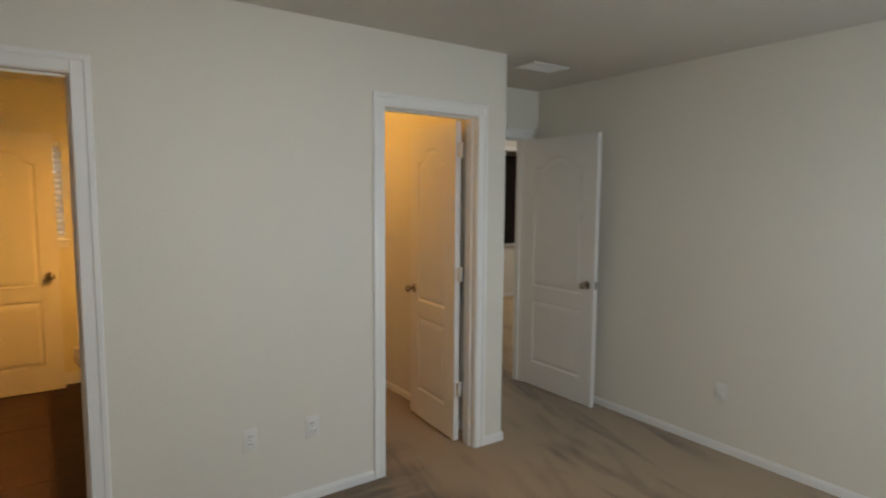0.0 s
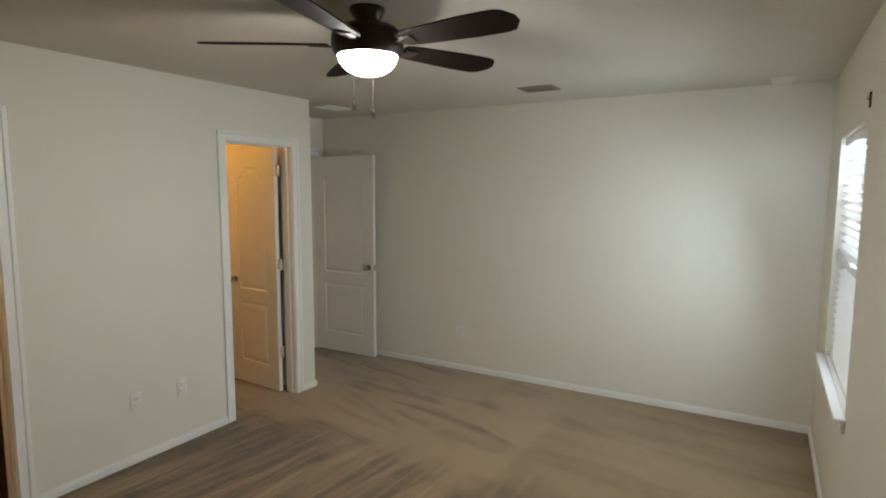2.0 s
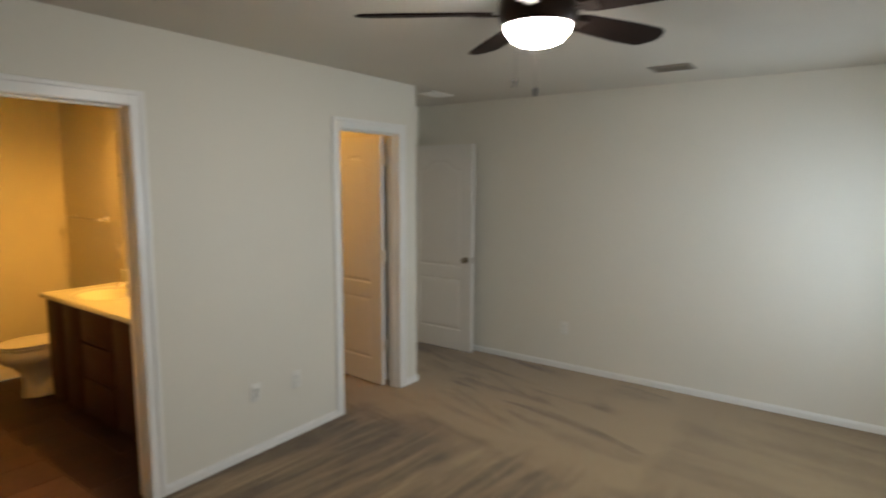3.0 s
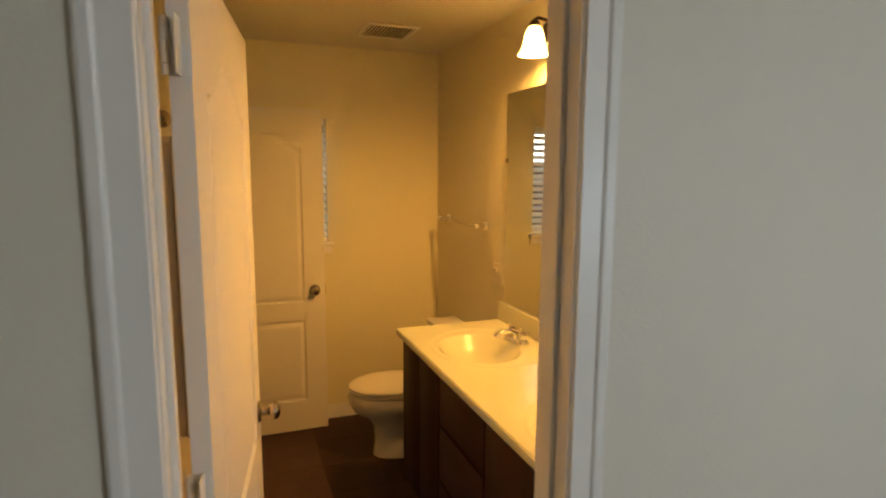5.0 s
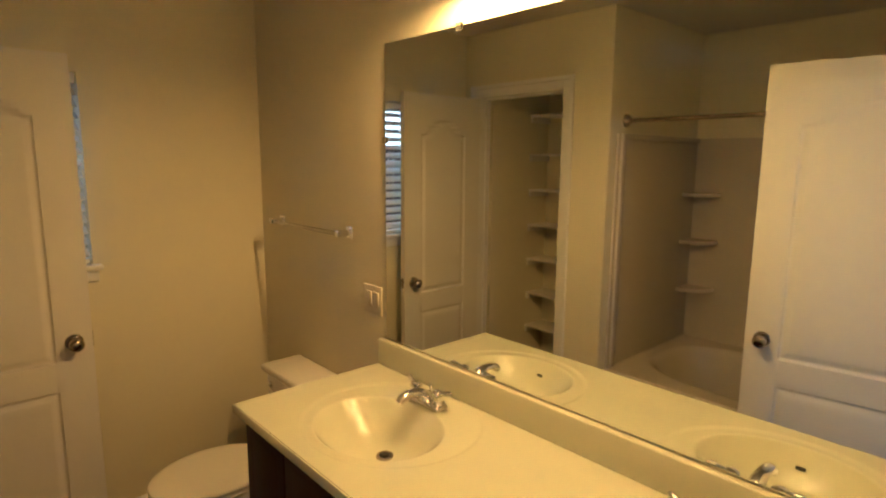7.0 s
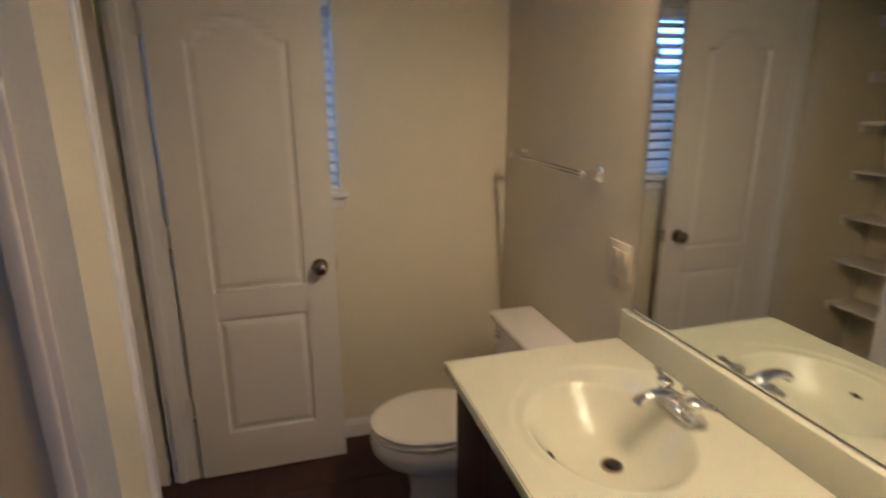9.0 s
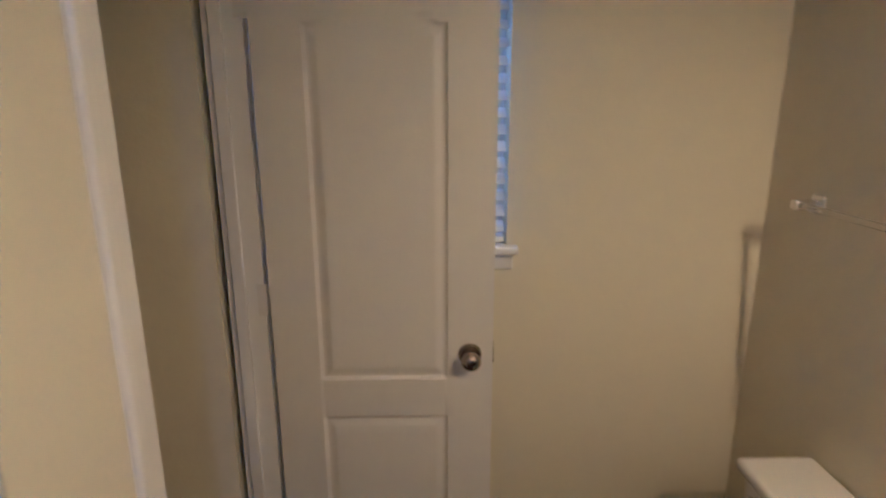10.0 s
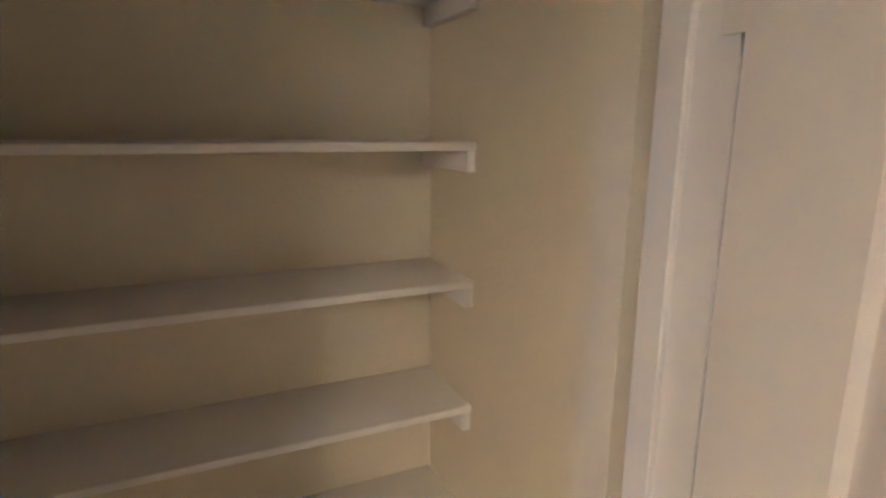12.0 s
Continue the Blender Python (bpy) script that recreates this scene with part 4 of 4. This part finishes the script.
for z in (1.46, 1.16, 0.85):
    bm = bmesh.new()
    top, low = [], []
    for i in range(13):
        a = math.pi / 2 * i / 12
        p = Vector((-1.738 + 0.17 * math.cos(a), 1.736 - 0.17 * math.sin(a), 0))
        top.append(bm.verts.new(p + Vector((0, 0, z))))
        low.append(bm.verts.new(p + Vector((0, 0, z - 0.022))))
    ct, cb = bm.verts.new((-1.738, 1.736, z)), bm.verts.new((-1.738, 1.736, z - 0.022))
    for i in range(12):
        bm.faces.new((top[i], top[i + 1], ct))
        bm.faces.new((low[i + 1], low[i], cb))
        bm.faces.new((low[i], low[i + 1], top[i + 1], top[i]))
    part("corner_shelf", bm, M_TUB, su)

rod = thing("shower_rod", pose(-0.87, 0.95, 1.87), "bare nickel shower curtain rod over the tub", "shower rod")
part("rod", add_tube(bmesh.new(), [(0, T + 0.002 - 0.95, 0), (0, 1.748 - 0.95, 0)], 0.0125, 16), M_NICKEL, rod)
for y, rx in ((1.749, 90), (T + 0.001, -90)):
    part("flange", add_lathe(bmesh.new(), [(0.0, 0.0), (0.036, 0.0), (0.036, 0.006), (0.030, 0.016), (0.020, 0.026), (0.0, 0.028)], pose(0, y - 0.95, 0, rx), 28), M_NICKEL, rod)

# linen closet shelves, each on two end cleats
for z in (1.968, 1.70, 1.452, 1.204, 0.956, 0.706, 0.457):
    sh = thing("linen_shelf", pose(-1.30, 2.30, z), "white painted shelf in the linen closet", "shelf", "linen shelves")
    part("board", box(-0.1195, -0.399, -0.0145, 0.088, 0.3895, 0.0, 0.003), M_TRIM, sh)
    for a, b in ((-0.399, -0.381), (0.372, 0.3895)):
        part("cleat", box(-0.1195, a, -0.052, 0.083, b, -0.015, 0.002), M_TRIM, sh)

# ---------------------------------------------------------------- bathroom floor tiles, piece by piece
tile = mesh_of("tile", box(-0.1517, -0.1517, -0.005, 0.1517, 0.1517, 0.005, 0.0012, 1), M_TILE)
for i in range(7):
    for j in range(9):
        x, y = MIRROR_X - 0.155 - 0.305 * i, 0.216 + 0.305 * j
        if x < -0.75 and y < 1.75:
            continue
        piece("tile", tile, floor_bath, pose(x, y, -0.004 + 0.0008 * math.sin(3.1 * i + 1.7 * j), 0, 0, 90 * ((i * 3 + j) % 4)))
